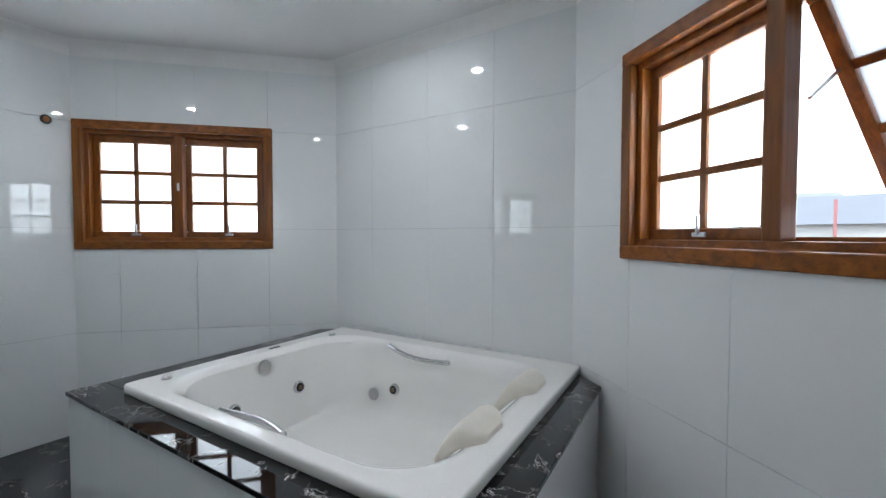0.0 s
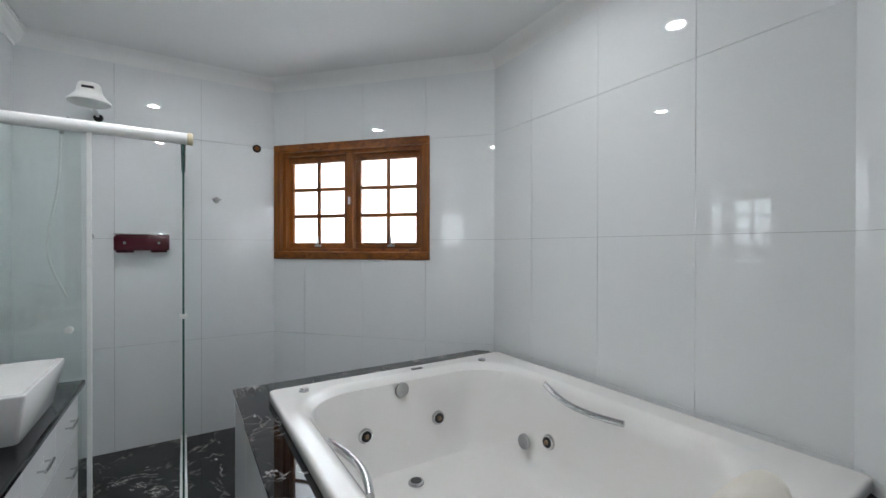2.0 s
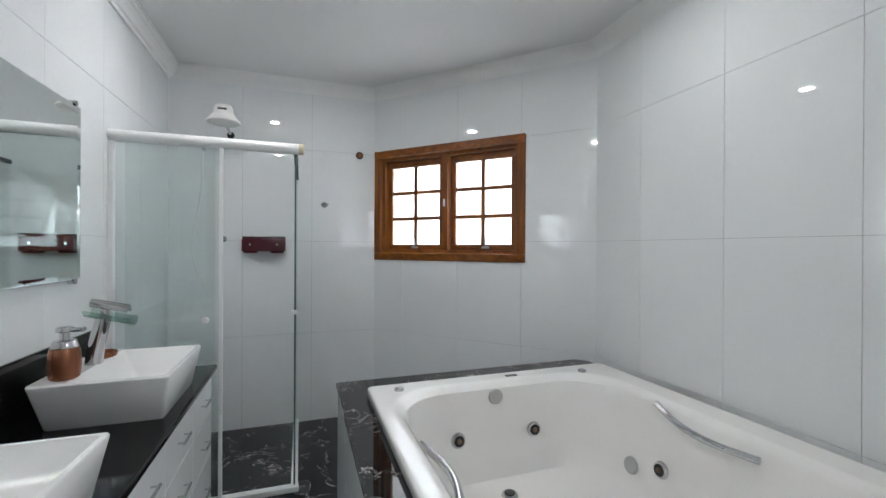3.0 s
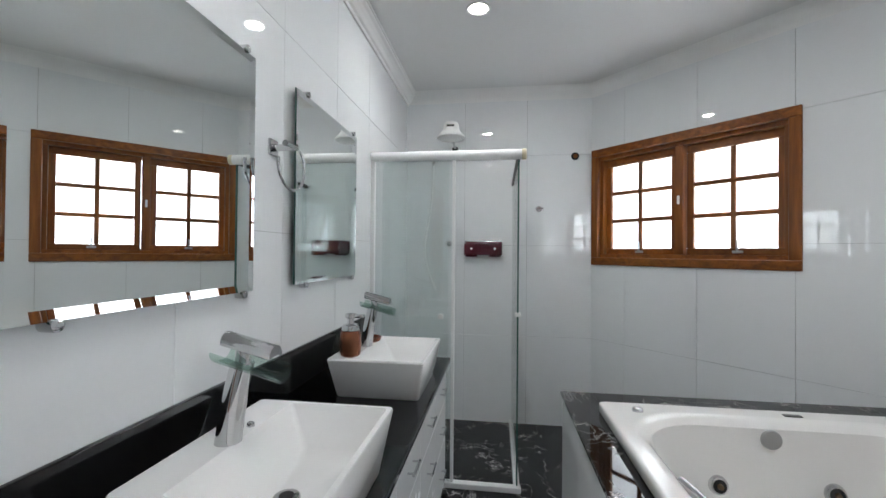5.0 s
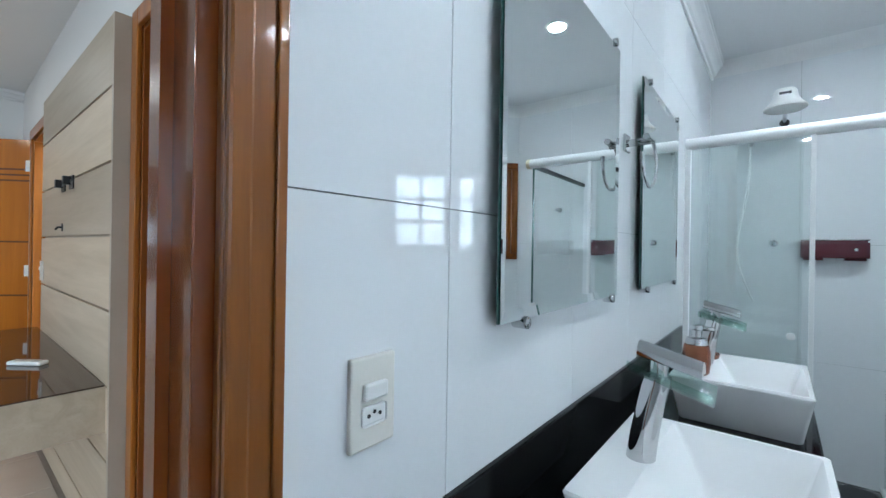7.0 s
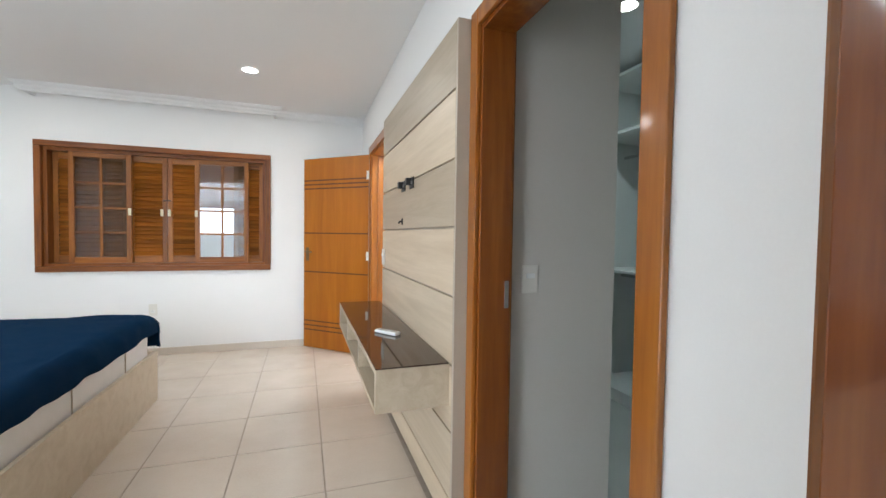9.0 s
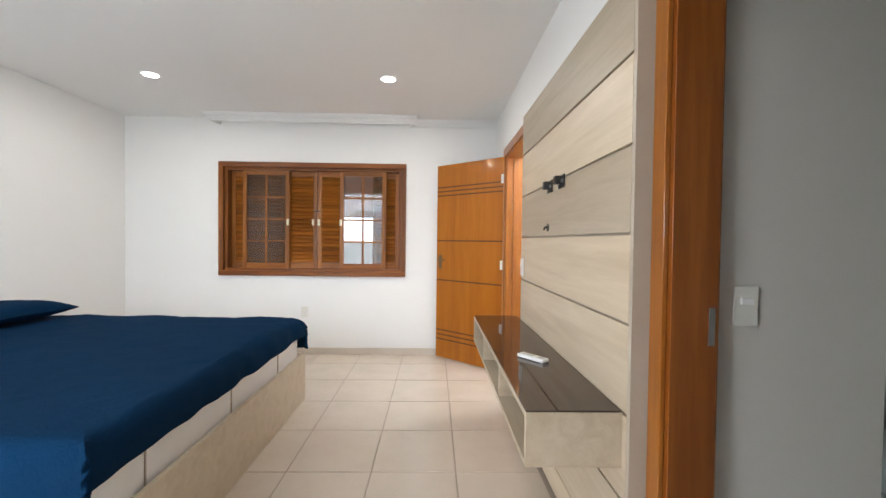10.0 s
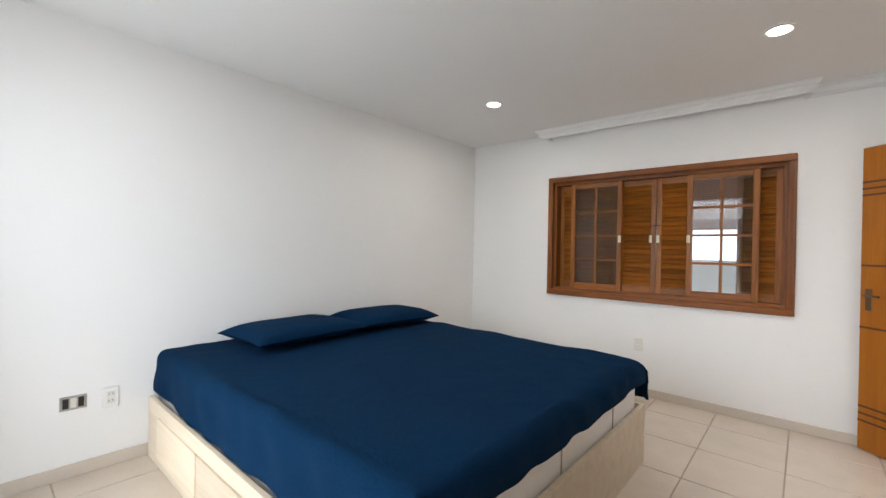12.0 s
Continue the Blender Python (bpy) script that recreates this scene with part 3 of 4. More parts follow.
tub = thing("bathtub", "white acrylic whirlpool bathtub for two, empty", "bathtub", pose(-1.425, 1.606, 0))
HX, HY, TZ = 0.925, 0.746, 0.568
rings = [
    rrect(0, 0, HX - 0.004, HY - 0.004, 0.02, PT + 0.002), rrect(0, 0, HX, HY, 0.022, PT + 0.008), rrect(0, 0, HX, HY, 0.022, TZ - 0.016), rrect(0, 0, HX, HY, 0.022, TZ - 0.009),
    rrect(0, 0, HX - 0.003, HY - 0.003, 0.022, TZ - 0.003), rrect(0, 0, HX - 0.009, HY - 0.009, 0.024, TZ), rrect(0, 0, HX - 0.016, HY - 0.016, 0.03, TZ),
    rrect(0.0, -0.035, 0.835, 0.655, 0.28, TZ), rrect(0.0, -0.035, 0.826, 0.646, 0.28, TZ),
    rrect(0.0, -0.037, 0.812, 0.634, 0.28, TZ - 0.003), rrect(0.0, -0.04, 0.792, 0.617, 0.28, TZ - 0.012), rrect(0.0, -0.04, 0.768, 0.598, 0.28, TZ - 0.03),
    rrect(-0.005, -0.04, 0.752, 0.582, 0.28, TZ - 0.09), rrect(-0.03, -0.04, 0.71, 0.56, 0.27, 0.36), rrect(-0.075, -0.04, 0.64, 0.535, 0.25, 0.22),
    rrect(-0.11, -0.04, 0.585, 0.51, 0.24, 0.145), rrect(-0.14, -0.04, 0.53, 0.46, 0.22, 0.105), rrect(-0.15, -0.04, 0.47, 0.40, 0.2, 0.093),
]
part("shell", loft(bmesh.new(), rings, False, True), ACRYLIC, tub, smooth=True)


def jet(x, y, z, out, kind="jet"):
    """A fitting on the tub's wall, facing 'out'."""
    m = Vector(out).to_track_quat("Z", "Y").to_matrix().to_4x4()
    m = Matrix.Translation((x, y, z)) @ m
    if kind == "jet":
        j = part("jet", cyl(bmesh.new(), Matrix.Translation((0, 0, 0.004)), 0.040, 0.034, 0.016, 28, 0.002), CHROME, tub, "round chrome water jet", m, True)
        part("nozzle", cyl(bmesh.new(), Matrix.Translation((0, 0, 0.012)), 0.028, 0.026, 0.006, 20), DARK_METAL, j)
        part("tip", cyl(bmesh.new(), Matrix.Translation((0, 0, 0.018)), 0.013, 0.010, 0.012, 14), AGED_BRASS, j)
    else:
        part("suction_cover", cyl(bmesh.new(), Matrix.Translation((0, 0, 0.006)), 0.042, 0.038, 0.014, 28, 0.003), STEEL, tub, "grey metal suction cover", m, True)


jet(-0.668, -0.33, 0.335, (1, 0.05, 0.12))
jet(-0.668, 0.10, 0.335, (1, -0.05, 0.12))
jet(-0.742, -0.09, 0.505, (1, 0, 0.05), "cover")
jet(-0.20, 0.478, 0.29, (0, -1, 0.12))
jet(-0.36, 0.462, 0.235, (0, -1, 0.14), "cover")
dr = part("drain", cyl(bmesh.new(), Matrix.Translation((-0.52, -0.12, 0.112)), 0.042, 0.036, 0.014, 24, 0.003), CHROME, tub, "steel drain fitting", smooth=True)
part("drain_hole", cyl(bmesh.new(), Matrix.Translation((-0.52, -0.12, 0.120)), 0.028, 0.026, 0.004, 20), BLACK, dr)
for x, y in ((-0.81, -0.60), (-0.79, 0.50)):
    part("knob", cyl(bmesh.new(), Matrix.Translation((x, y, TZ + 0.008)), 0.026, 0.022, 0.016, 24, 0.004), CHROME, tub, "chrome air knob on the rim", smooth=True)
part("overflow_slot", B(-0.868, -0.862 + 0.02, 0.03, 0.10, TZ - 0.001, TZ + 0.004, bevel=0.001), DARK_METAL, tub)
for (xa, ya, za), (xb, yb, zb), bx, by in (((-0.29, 0.545, 0.548), (0.19, 0.535, 0.508), 0.0, -0.055), ((-0.28, -0.635, 0.535), (0.14, -0.635, 0.535), 0.0, 0.045)):
    pts = []
    for k in range(17):
        f = k / 16
        s = math.sin(math.pi * f)
        pts.append((xa + (xb - xa) * f + bx * s, ya + (yb - ya) * f + by * s, za + (zb - za) * f - 0.012 * s + 0.004))
    part("grab_handle", tube(bmesh.new(), pts, 0.0145), CHROME, tub, "curved chrome grab handle", smooth=True)


def tub_pillow(x, y):
    t = []
    for k in range(9):
        f = k / 8
        # section from the rim down the slope
        t.append((0.0 - 0.20 * f, 0.03 + 0.035 * math.sin(math.pi * min(1, f * 1.15)) - 0.10 * f * f))
    bm = bmesh.new()
    rings_ = []
    for k, w in ((0, 0.60), (1, 0.9), (2, 1.0), (3, 1.0), (4, 0.96), (5, 0.94), (6, 0.98), (7, 0.97), (8, 0.8)):
        px, pz = t[k]
        th = 0.022 + 0.03 * math.sin(math.pi * (k + 0.6) / 9.2)
        ring = []
        for j in range(20):
            a = 2 * math.pi * j / 20
            ca, sa = math.cos(a), math.sin(a)
            ring.append((px, 0.125 * w * math.copysign(abs(ca) ** 0.45, ca), pz + th * math.copysign(abs(sa) ** 0.6, sa)))
        rings_.append(ring)
    loft(bm, rings_, True, True)
    single("bath_pillow", bm, PILLOW_FOAM, "cream moulded foam headrest on the tub rim", "bath pillow", m=pose(x, y, TZ - 0.034), smooth=True, group="bath pillows")


part("caulk_ledge", B(-2.34, -0.575, 2.354, 2.398, PT + 0.001, PT + 0.020, bevel=0.004), ACRYLIC, tub, m=pose(1.425, -1.606, 0))
part("joint", B(-2.34, -0.575, 2.399, 2.402, PT + 0.001, PT + 0.024), FLOOR_GROUT, tub, "brown sealant joint along the tiles", m=pose(1.425, -1.606, 0))
tub_pillow(-0.575, 1.87)
tub_pillow(-0.575, 1.34)

# ---- vanity ----
VX0, VX1, VYF, VT = -2.76, -0.685, 0.092, 0.643
van = thing("vanity_cabinet", "white lacquered vanity cabinet with drawers and chrome bar handles", "cabinet", kind="")
part("body", B(VX0 + 0.02, VX1 - 0.02, VY + 0.001, VYF - 0.045, ZB + 0.10, VT - 0.031), CABINET, van)
part("plinth", B(VX0 + 0.04, VX1 - 0.04, VY + 0.02, VYF - 0.09, ZB, ZB + 0.099), CABINET, van)


def front(x0, x1, z0, z1, vertical=False):
    f = part("drawer_front", B(x0 + 0.003, x1 - 0.003, VYF - 0.044, VYF - 0.026, z0 + 0.003, z1 - 0.003, bevel=0.002), CABINET, van)
    cx, cz = (x0 + x1) / 2, (z0 + z1) / 2
    L = 0.055
    y = VYF - 0.002
    bm = tube(bmesh.new(), [(cx - L, y, cz), (cx + L, y, cz)], 0.006)
    for s in (-1, 1):
        tube(bm, [(cx + s * L * 0.8, VYF - 0.027, cz), (cx + s * L * 0.8, y, cz)], 0.004)
    part("handle", bm, CHROME, f, "chrome bar handle")


cols = [VX0 + 0.02 + (VX1 - VX0 - 0.04) * k / 5 for k in range(6)]
for a, b in zip(cols, cols[1:]):
    for c, d in ((ZB + 0.10, ZB + 0.37), (ZB + 0.37, ZB + 0.59), (ZB + 0.59, VT - 0.033)):
        front(a, b, c, d)
top = thing("countertop", "polished black granite counter with an upstand along the tiles", "countertop")
part("slab", B(VX0, VX1, VY - 0.007 + 0.001 + 0.0, VYF, VT - 0.03, VT, bevel=0.008), GRANITE, top)
part("backsplash", B(VX0, VX1, VY + 0.0005, VY + 0.02, VT + 0.001, 0.882, bevel=0.003), GRANITE, top)


def basin(cx, group):
    b = thing("wash_basin", "rectangular white ceramic vessel basin on the black counter", "basin", pose(cx, -0.142, VT), group)
    h, hx, hy = 0.175, 0.262, 0.212
    bx, by = 0.215, 0.185
    rg = [rrect(0, 0.0, bx - 0.006, by - 0.006, 0.012, 0.0, 4), rrect(0, 0, bx, by, 0.014, 0.006, 4), rrect(0, 0, hx, hy, 0.012, h - 0.006, 4), rrect(0, 0, hx - 0.003, hy - 0.003, 0.012, h, 4),
          rrect(0, 0.045, hx - 0.016, hy - 0.061, 0.012, h, 4), rrect(0, 0.045, hx - 0.020, hy - 0.065, 0.012, h - 0.006, 4), rrect(0.0, 0.062, hx - 0.085, hy - 0.115, 0.02, 0.078, 4), rrect(0.01, 0.055, hx - 0.13, hy - 0.14, 0.02, 0.063, 4), rrect(0.03, 0.03, 0.045, 0.035, 0.02, 0.056, 4)]
    part("bowl", loft(bmesh.new(), rg, True, True), CERAMIC, b, smooth=True)
    part("drain", cyl(bmesh.new(), Matrix.Translation((0.03, 0.03, 0.060)), 0.033, 0.030, 0.008, 24, 0.002), CHROME, b, "chrome drain ring", smooth=True)
    part("drain_hole", cyl(bmesh.new(), Matrix.Translation((0.03, 0.03, 0.0645)), 0.017, 0.017, 0.002, 20), BLACK, b)
    part("overflow_cap", cyl(bmesh.new(), Matrix.Translation((-0.07, -0.125, h + 0.004)) , 0.011, 0.009, 0.012, 18, 0.002), CHROME, b, "small chrome button on the ledge", smooth=True)
    return b


BX1, BX2 = -1.20, -2.21
basin(BX1, "vanity basins")
basin(BX2, "vanity basins")


def faucet(x, y, group):
    z = VT + 0.175
    f = thing("faucet", "tall chrome waterfall faucet with a curved green glass spout", "faucet", pose(x, y, z), group)
    rg = []
    for k in range(8):
        q = k / 7
        r = 0.031 - 0.004 * q
        rg.append([(r * math.cos(2 * math.pi * j / 24), 0.012 * q * q + 0.022 * q + r * math.sin(2 * math.pi * j / 24), 0.19 * q) for j in range(24)])
    part("body", loft(bmesh.new(), rg, True, True), CHROME, f, smooth=True)
    # curved glass trough
    rg = []
    for k in range(9):
        q = k / 8
        yy, zz = -0.022 + 0.162 * q, 0.222 - 0.042 * q
        outer = [(0.043 * math.cos(radians(180 + 180 * j / 12)), yy, zz + 0.032 * math.sin(radians(180 + 180 * j / 12))) for j in range(13)]
        inner = [(0.038 * math.cos(radians(360 - 180 * j / 12)), yy, zz + 0.027 * math.sin(radians(360 - 180 * j / 12))) for j in range(13)]
        rg.append(outer + inner)
    part("spout", loft(bmesh.new(), rg, True, True), GREEN_GLASS, f, "curved green glass spout", smooth=True)
    # lever: a half-round chrome cap above the trough
    rg = []
    for k in range(7):
        q = k / 6
        yy, zz = -0.005 + 0.125 * q, 0.238 - 0.030 * q
        outer = [(0.029 * math.cos(radians(180 * j / 12)), yy, zz + 0.028 * math.sin(radians(180 * j / 12))) for j in range(13)]
        inner = [(0.024 * math.cos(radians(180 - 180 * j / 12)), yy, zz - 0.003 + 0.006 * math.sin(radians(180 * j / 12))) for j in range(13)]
        rg.append(outer + inner)
    part("lever", loft(bmesh.new(), rg, True, True), CHROME, f, smooth=True)
    part("neck", cyl(bmesh.new(), Matrix.Translation((0, 0.036, 0.208)), 0.018, 0.018, 0.05, 16), CHROME, f, smooth=True)
    return f


faucet(BX1 + 0.02, -0.268, "vanity faucets")
faucet(BX2 - 0.02, -0.268, "vanity faucets")
pump = thing("soap_dispenser", "copper-coloured soap dispenser with a chrome pump", "soap dispenser", pose(-2.02, -0.272, VT + 0.176) @ Matrix.Scale(1.22, 4))
rg = [[(r * math.cos(2 * math.pi * j / 24), r * math.sin(2 * math.pi * j / 24), z) for j in range(24)] for r, z in ((0.030, 0), (0.036, 0.006), (0.040, 0.04), (0.038, 0.075), (0.034, 0.092))]
part("bottle", loft(bmesh.new(), rg, True, True), COPPER, pump, smooth=True)
part("collar", cyl(bmesh.new(), Matrix.Translation((0, 0, 0.103)), 0.033, 0.028, 0.022, 24, 0.003), CHROME, pump, smooth=True)
bm = cyl(bmesh.new(), Matrix.Translation((0, 0, 0.125)), 0.012, 0.012, 0.03, 16)
cyl(bm, Matrix.Translation((0, 0, 0.146)), 0.022, 0.020, 0.016, 18, 0.003)
box(bm, -0.01, 0.01, 0.01, 0.05, 0.138, 0.150, bevel=0.003)
part("pump_head", bm, CHROME, pump, smooth=True)
dish = thing("soap_dish", "round copper-coloured soap dish on the basin ledge", "soap dish", pose(-2.33, -0.27, VT + 0.176))
rg = [[(r * math.cos(2 * math.pi * j / 28), r * 0.8 * math.sin(2 * math.pi * j / 28), z) for j in range(28)] for r, z in ((0.045, 0), (0.055, 0.006), (0.058, 0.022), (0.052, 0.024), (0.046, 0.012), (0.02, 0.009))]
part("bowl", loft(bmesh.new(), rg, True, True), COPPER, dish, smooth=True)


def mirror(x0, x1, z0, z1):
    t = thing("wall_mirror", "rectangular wall mirror held by round chrome studs", "mirror", pose((x0 + x1) / 2, VY + 0.008, 0, 0, 0, 0.7), "vanity mirrors")
    x0, x1 = (x0 - x1) / 2, (x1 - x0) / 2
    bm = bmesh.new()
    bv, y0, y1, y2 = 0.022, 0.018, 0.0269, 0.024
    o = [(x0, z0), (x1, z0), (x1, z1), (x0, z1)]
    i = [(x0 + bv, z0 + bv), (x1 - bv, z0 + bv), (x1 - bv, z1 - bv), (x0 + bv, z1 - bv)]
    vo = [bm.verts.new((x, y1, z)) for x, z in o]
    vi = [bm.verts.new((x, y2, z)) for x, z in i]
    bm.faces.new(vi)
    for k in range(4):
        bm.faces.new((vo[k], vo[(k + 1) % 4], vi[(k + 1) % 4], vi[k]))
    bmesh.ops.recalc_face_normals(bm, faces=bm.faces[:])
    if bm.faces[:][0].normal.y < 0:
        bmesh.ops.reverse_faces(bm, faces=bm.faces[:])
    part("mirror_glass", bm, MIRROR, t)
    part("backing", B(x0, x1, y0 + 0.001, y2 - 0.0012, z0, z1), GLASS_EDGE, t)
    for x in (x0 + 0.05, x1 - 0.10):
        for z, s in ((z0, -1), (z1, 1)):
            bm = cyl(bmesh.new(), Matrix.Translation((x, 0.017, z + s * 0.008)) @ Matrix.Rotation(radians(90), 4, "X"), 0.013, 0.013, 0.034, 20, 0.003)
            part("stud", bm, CHROME, t, "round chrome mirror stud", smooth=True)
    return t


mirror(-1.520, -0.803, 1.148, 1.915)
mirror(-2.500, -1.783, 1.148, 1.925)
ring_t = thing("towel_ring", "open chrome towel ring between the mirrors", "towel ring", pose(-1.66, VY + 0.008, 1.655))
part("mount", B(-0.028, 0.028, 0, 0.012, -0.03, 0.03, bevel=0.004), CHROME, ring_t)
part("arm", tube(bmesh.new(), [(0, 0.012, 0), (0, 0.085, 0)], 0.013), CHROME, ring_t, smooth=True)
part("bar", tube(bmesh.new(), [(-0.03, 0.08, 0.004), (0.05, 0.08, 0.004)], 0.011), CHROME, ring_t, smooth=True)
part("hoop", tube(bmesh.new(), [(0.095 * math.cos(radians(a)), 0.08 + 0.0, -0.07 + 0.085 * math.sin(radians(a))) for a in range(125, 371, 7)], 0.006, 10), CHROME, ring_t, smooth=True)


def plate(name, m, kind, label):
    """A wall plate, 75 x 118 mm, facing the local -y."""
    t = thing(name, label, "switch" if "switch" in kind else "socket", m)
    part("plate", B(-0.038, 0.038, -0.009, 0, -0.06, 0.06, bevel=0.003), IVORY if "ivory" in kind else WHITE_PLASTIC, t)
    if "switch" in kind:
        part("rocker", B(-0.02, 0.02, -0.016, -0.008, 0.004, 0.026, bevel=0.003), WHITE_PLASTIC, t)
    if "socket" in kind:
        s = part("socket_insert", B(-0.021, 0.021, -0.0105, -0.008, -0.030, -0.004, bevel=0.004), WHITE_PLASTIC, t)
        for k in (-1, 0, 1):
            part("hole", cyl(bmesh.new(), Matrix.Translation((k * 0.0095, -0.0108, -0.017 + (0.004 if k == 0 else 0))) @ Matrix.Rotation(radians(90), 4, "X"), 0.0027, 0.0027, 0.001, 10), BLACK, s)
    if "double" in kind:
        for z in (-0.02, 0.02):
            s = part("socket_insert", B(-0.02, 0.02, -0.0105, -0.008, z - 0.013, z + 0.013, bevel=0.004), IVORY, t)
            for k in (-1, 1):
                part("hole", cyl(bmesh.new(), Matrix.Translation((k * 0.009, -0.0108, z)) @ Matrix.Rotation(radians(90), 4, "X"), 0.003, 0.003, 0.001, 10), BLACK, s)
    return t


plate("light_switch", pose(-0.528, VY + 0.008, 1.083, 0, 0, 180), "ivory switch socket", "ivory wall plate with a rocker switch and socket")

# ---- shower ----
GX, GY, GZ = -2.85, 0.497, 1.895
sh = thing("shower_enclosure", "clear glass sliding shower enclosure with white rails, slid open", "shower enclosure", kind="structure")
bm = tube(bmesh.new(), [(GX, VY + 0.01, GZ), (GX, GY + 0.02, GZ)], 0.032, 20)
part("top_rail", bm, WHITE_ALU, sh, "round white aluminium top rail", smooth=True)
part("rail_cap", cyl(bmesh.new(), Matrix.Translation((GX, GY + 0.032, GZ)) @ Matrix.Rotation(radians(90), 4, "X"), 0.034, 0.034, 0.03, 24, 0.006), CREAM, sh, "yellowed plastic end cap", smooth=True)
part("side_rail", B(-3.89, GX - 0.02, GY - 0.012, GY + 0.012, GZ - 0.03, GZ - 0.002, bevel=0.003), DARK_METAL, sh, "dark slim return rail")
part("sill", B(GX - 0.025, GX + 0.025, VY + 0.01, GY + 0.025, ZB, ZB + 0.035, bevel=0.006), WHITE_ALU, sh)
part("sill", B(-3.89, GX - 0.026, GY - 0.02, GY + 0.02, ZB, ZB + 0.03, bevel=0.005), WHITE_ALU, sh)
part("wall_channel", B(GX - 0.016, GX + 0.016, VY + 0.0085, VY + 0.035, ZB + 0.036, GZ - 0.03, bevel=0.003), WHITE_ALU, sh)


def glass_panel(y0, y1, x, name):
    g = part(name, B(x - 0.004, x + 0.004, y0, y1, ZB + 0.04, GZ - 0.03), GLASS, sh)
    return g


g1 = glass_panel(VY + 0.036, 0.06, GX - 0.014, "fixed_pane")
g2 = glass_panel(VY + 0.09, 0.085, GX + 0.014, "sliding_pane")
part("pane_edge", B(GX + 0.004, GX + 0.024, 0.085, 0.105, ZB + 0.04, GZ - 0.03, bevel=0.003), WHITE_ALU, g2, "white aluminium edge strip")
part("knob", cyl(bmesh.new(), Matrix.Translation((GX + 0.03, 0.02, 0.88)) @ Matrix.Rotation(radians(90), 4, "Y"), 0.016, 0.018, 0.03, 20, 0.003), WHITE_PLASTIC, g2, smooth=True)
g3 = part("side_pane", B(-3.885, GX - 0.012, GY - 0.004, GY + 0.004, ZB + 0.032, GZ - 0.03), GLASS, sh)
part("pane_edge", B(GX - 0.0115, GX - 0.002, GY - 0.005, GY + 0.005, ZB + 0.036, GZ - 0.031), GLASS_EDGE, g3, "dark green polished glass edge")
for z in (0.90,):
    part("clamp", B(GX - 0.03, GX + 0.012, GY - 0.018, GY + 0.018, z - 0.012, z + 0.012, bevel=0.004), WHITE_PLASTIC, g3)

XW_ = P_SW[0] + 0.008
head = thing("electric_shower", "white electric shower head on a chrome arm", "shower head", pose(XW_, -0.01, 2.20))
part("arm", tube(bmesh.new(), [(0, 0, 0), (0.10, 0, 0.01), (0.28, 0, 0.035)], 0.012), CHROME, head, smooth=True)
part("flange", cyl(bmesh.new(), Matrix.Translation((0.006, 0, 0)) @ Matrix.Rotation(radians(90), 4, "Y"), 0.03, 0.022, 0.014, 20, 0.003), DARK_METAL, head, smooth=True)
rg = [[(0.33 + r * math.cos(2 * math.pi * j / 32), r * math.sin(2 * math.pi * j / 32), z) for j in range(32)] for r, z in ((0.10, 0.0), (0.112, 0.008), (0.110, 0.02), (0.085, 0.045), (0.066, 0.075), (0.060, 0.115), (0.052, 0.128))]
part("body", loft(bmesh.new(), rg, True, True), WHITE_PLASTIC, head, smooth=True)
part("selector", B(0.375, 0.398, -0.03, 0.03, 0.085, 0.10, bevel=0.003), BLACK, head)
hose = thing("shower_hose", "thin white shower hose hanging on the tiles", "hose", pose(0, 0, 0))
pts = [(XW_ + 0.05 + 0.03 * math.sin(k * 0.5), -0.20 - 0.05 * math.sin(k / 20 * 3.6) + 0.035 * math.sin(k * 0.32), 2.05 - 0.055 * k) for k in range(21)]
part("tube", tube(bmesh.new(), pts, 0.007, 10), WHITE_PLASTIC, hose, smooth=True)
part("hand_piece", tube(bmesh.new(), [(XW_ + 0.05, -0.20, 2.05), (XW_ + 0.07, -0.16, 2.12), (XW_ + 0.08, -0.15, 2.16)], 0.013), STEEL, hose, smooth=True)
for y, z, lab in ((-0.06, 1.36, "chrome shower valve knob on the tiles"), (0.72, 1.665, "small chrome robe hook on the tiles")):
    v = thing("shower_valve" if z < 1.5 else "robe_hook", lab, "valve" if z < 1.5 else "hook", pose(XW_, y, z, 0, 90, 0))
    part("base", cyl(bmesh.new(), Matrix.Translation((0, 0, 0.005)), 0.026, 0.022, 0.010, 24, 0.002), CHROME, v, smooth=True)
    part("knob", cyl(bmesh.new(), Matrix.Translation((0, 0, 0.03)), 0.014, 0.018, 0.042, 20, 0.004), CHROME, v, smooth=True)
part("arm", tube(bmesh.new(), [(0, -0.032, 0.048), (0, 0.032, 0.048)], 0.007), CHROME, v, smooth=True)
outl = thing("pipe_outlet", "dark open pipe outlet in the tiles", "pipe outlet", pose(XW_, 1.02, 2.115, 0, 90, 0))
part("ring", cyl(bmesh.new(), Matrix.Translation((0, 0, 0.004)), 0.034, 0.03, 0.008, 24, 0.002), DARK_METAL, outl, smooth=True)
part("plug", cyl(bmesh.new(), Matrix.Translation((0, 0, 0.009)), 0.02, 0.018, 0.006, 20), W_Z, outl)
shelf = thing("shower_shelf", "maroon shower shelf with a chrome gallery rail", "shelf", pose(XW_, 0.245, 1.318))
part("back", B(0.0, 0.012, -0.162, 0.162, -0.055, 0.06, bevel=0.003), MAROON, shelf)
part("front", B(0.09, 0.10, -0.162, 0.162, -0.055, 0.045, bevel=0.003), MAROON, shelf)
part("tray", B(0.012, 0.09, -0.16, 0.16, -0.055, -0.045), MAROON, shelf)
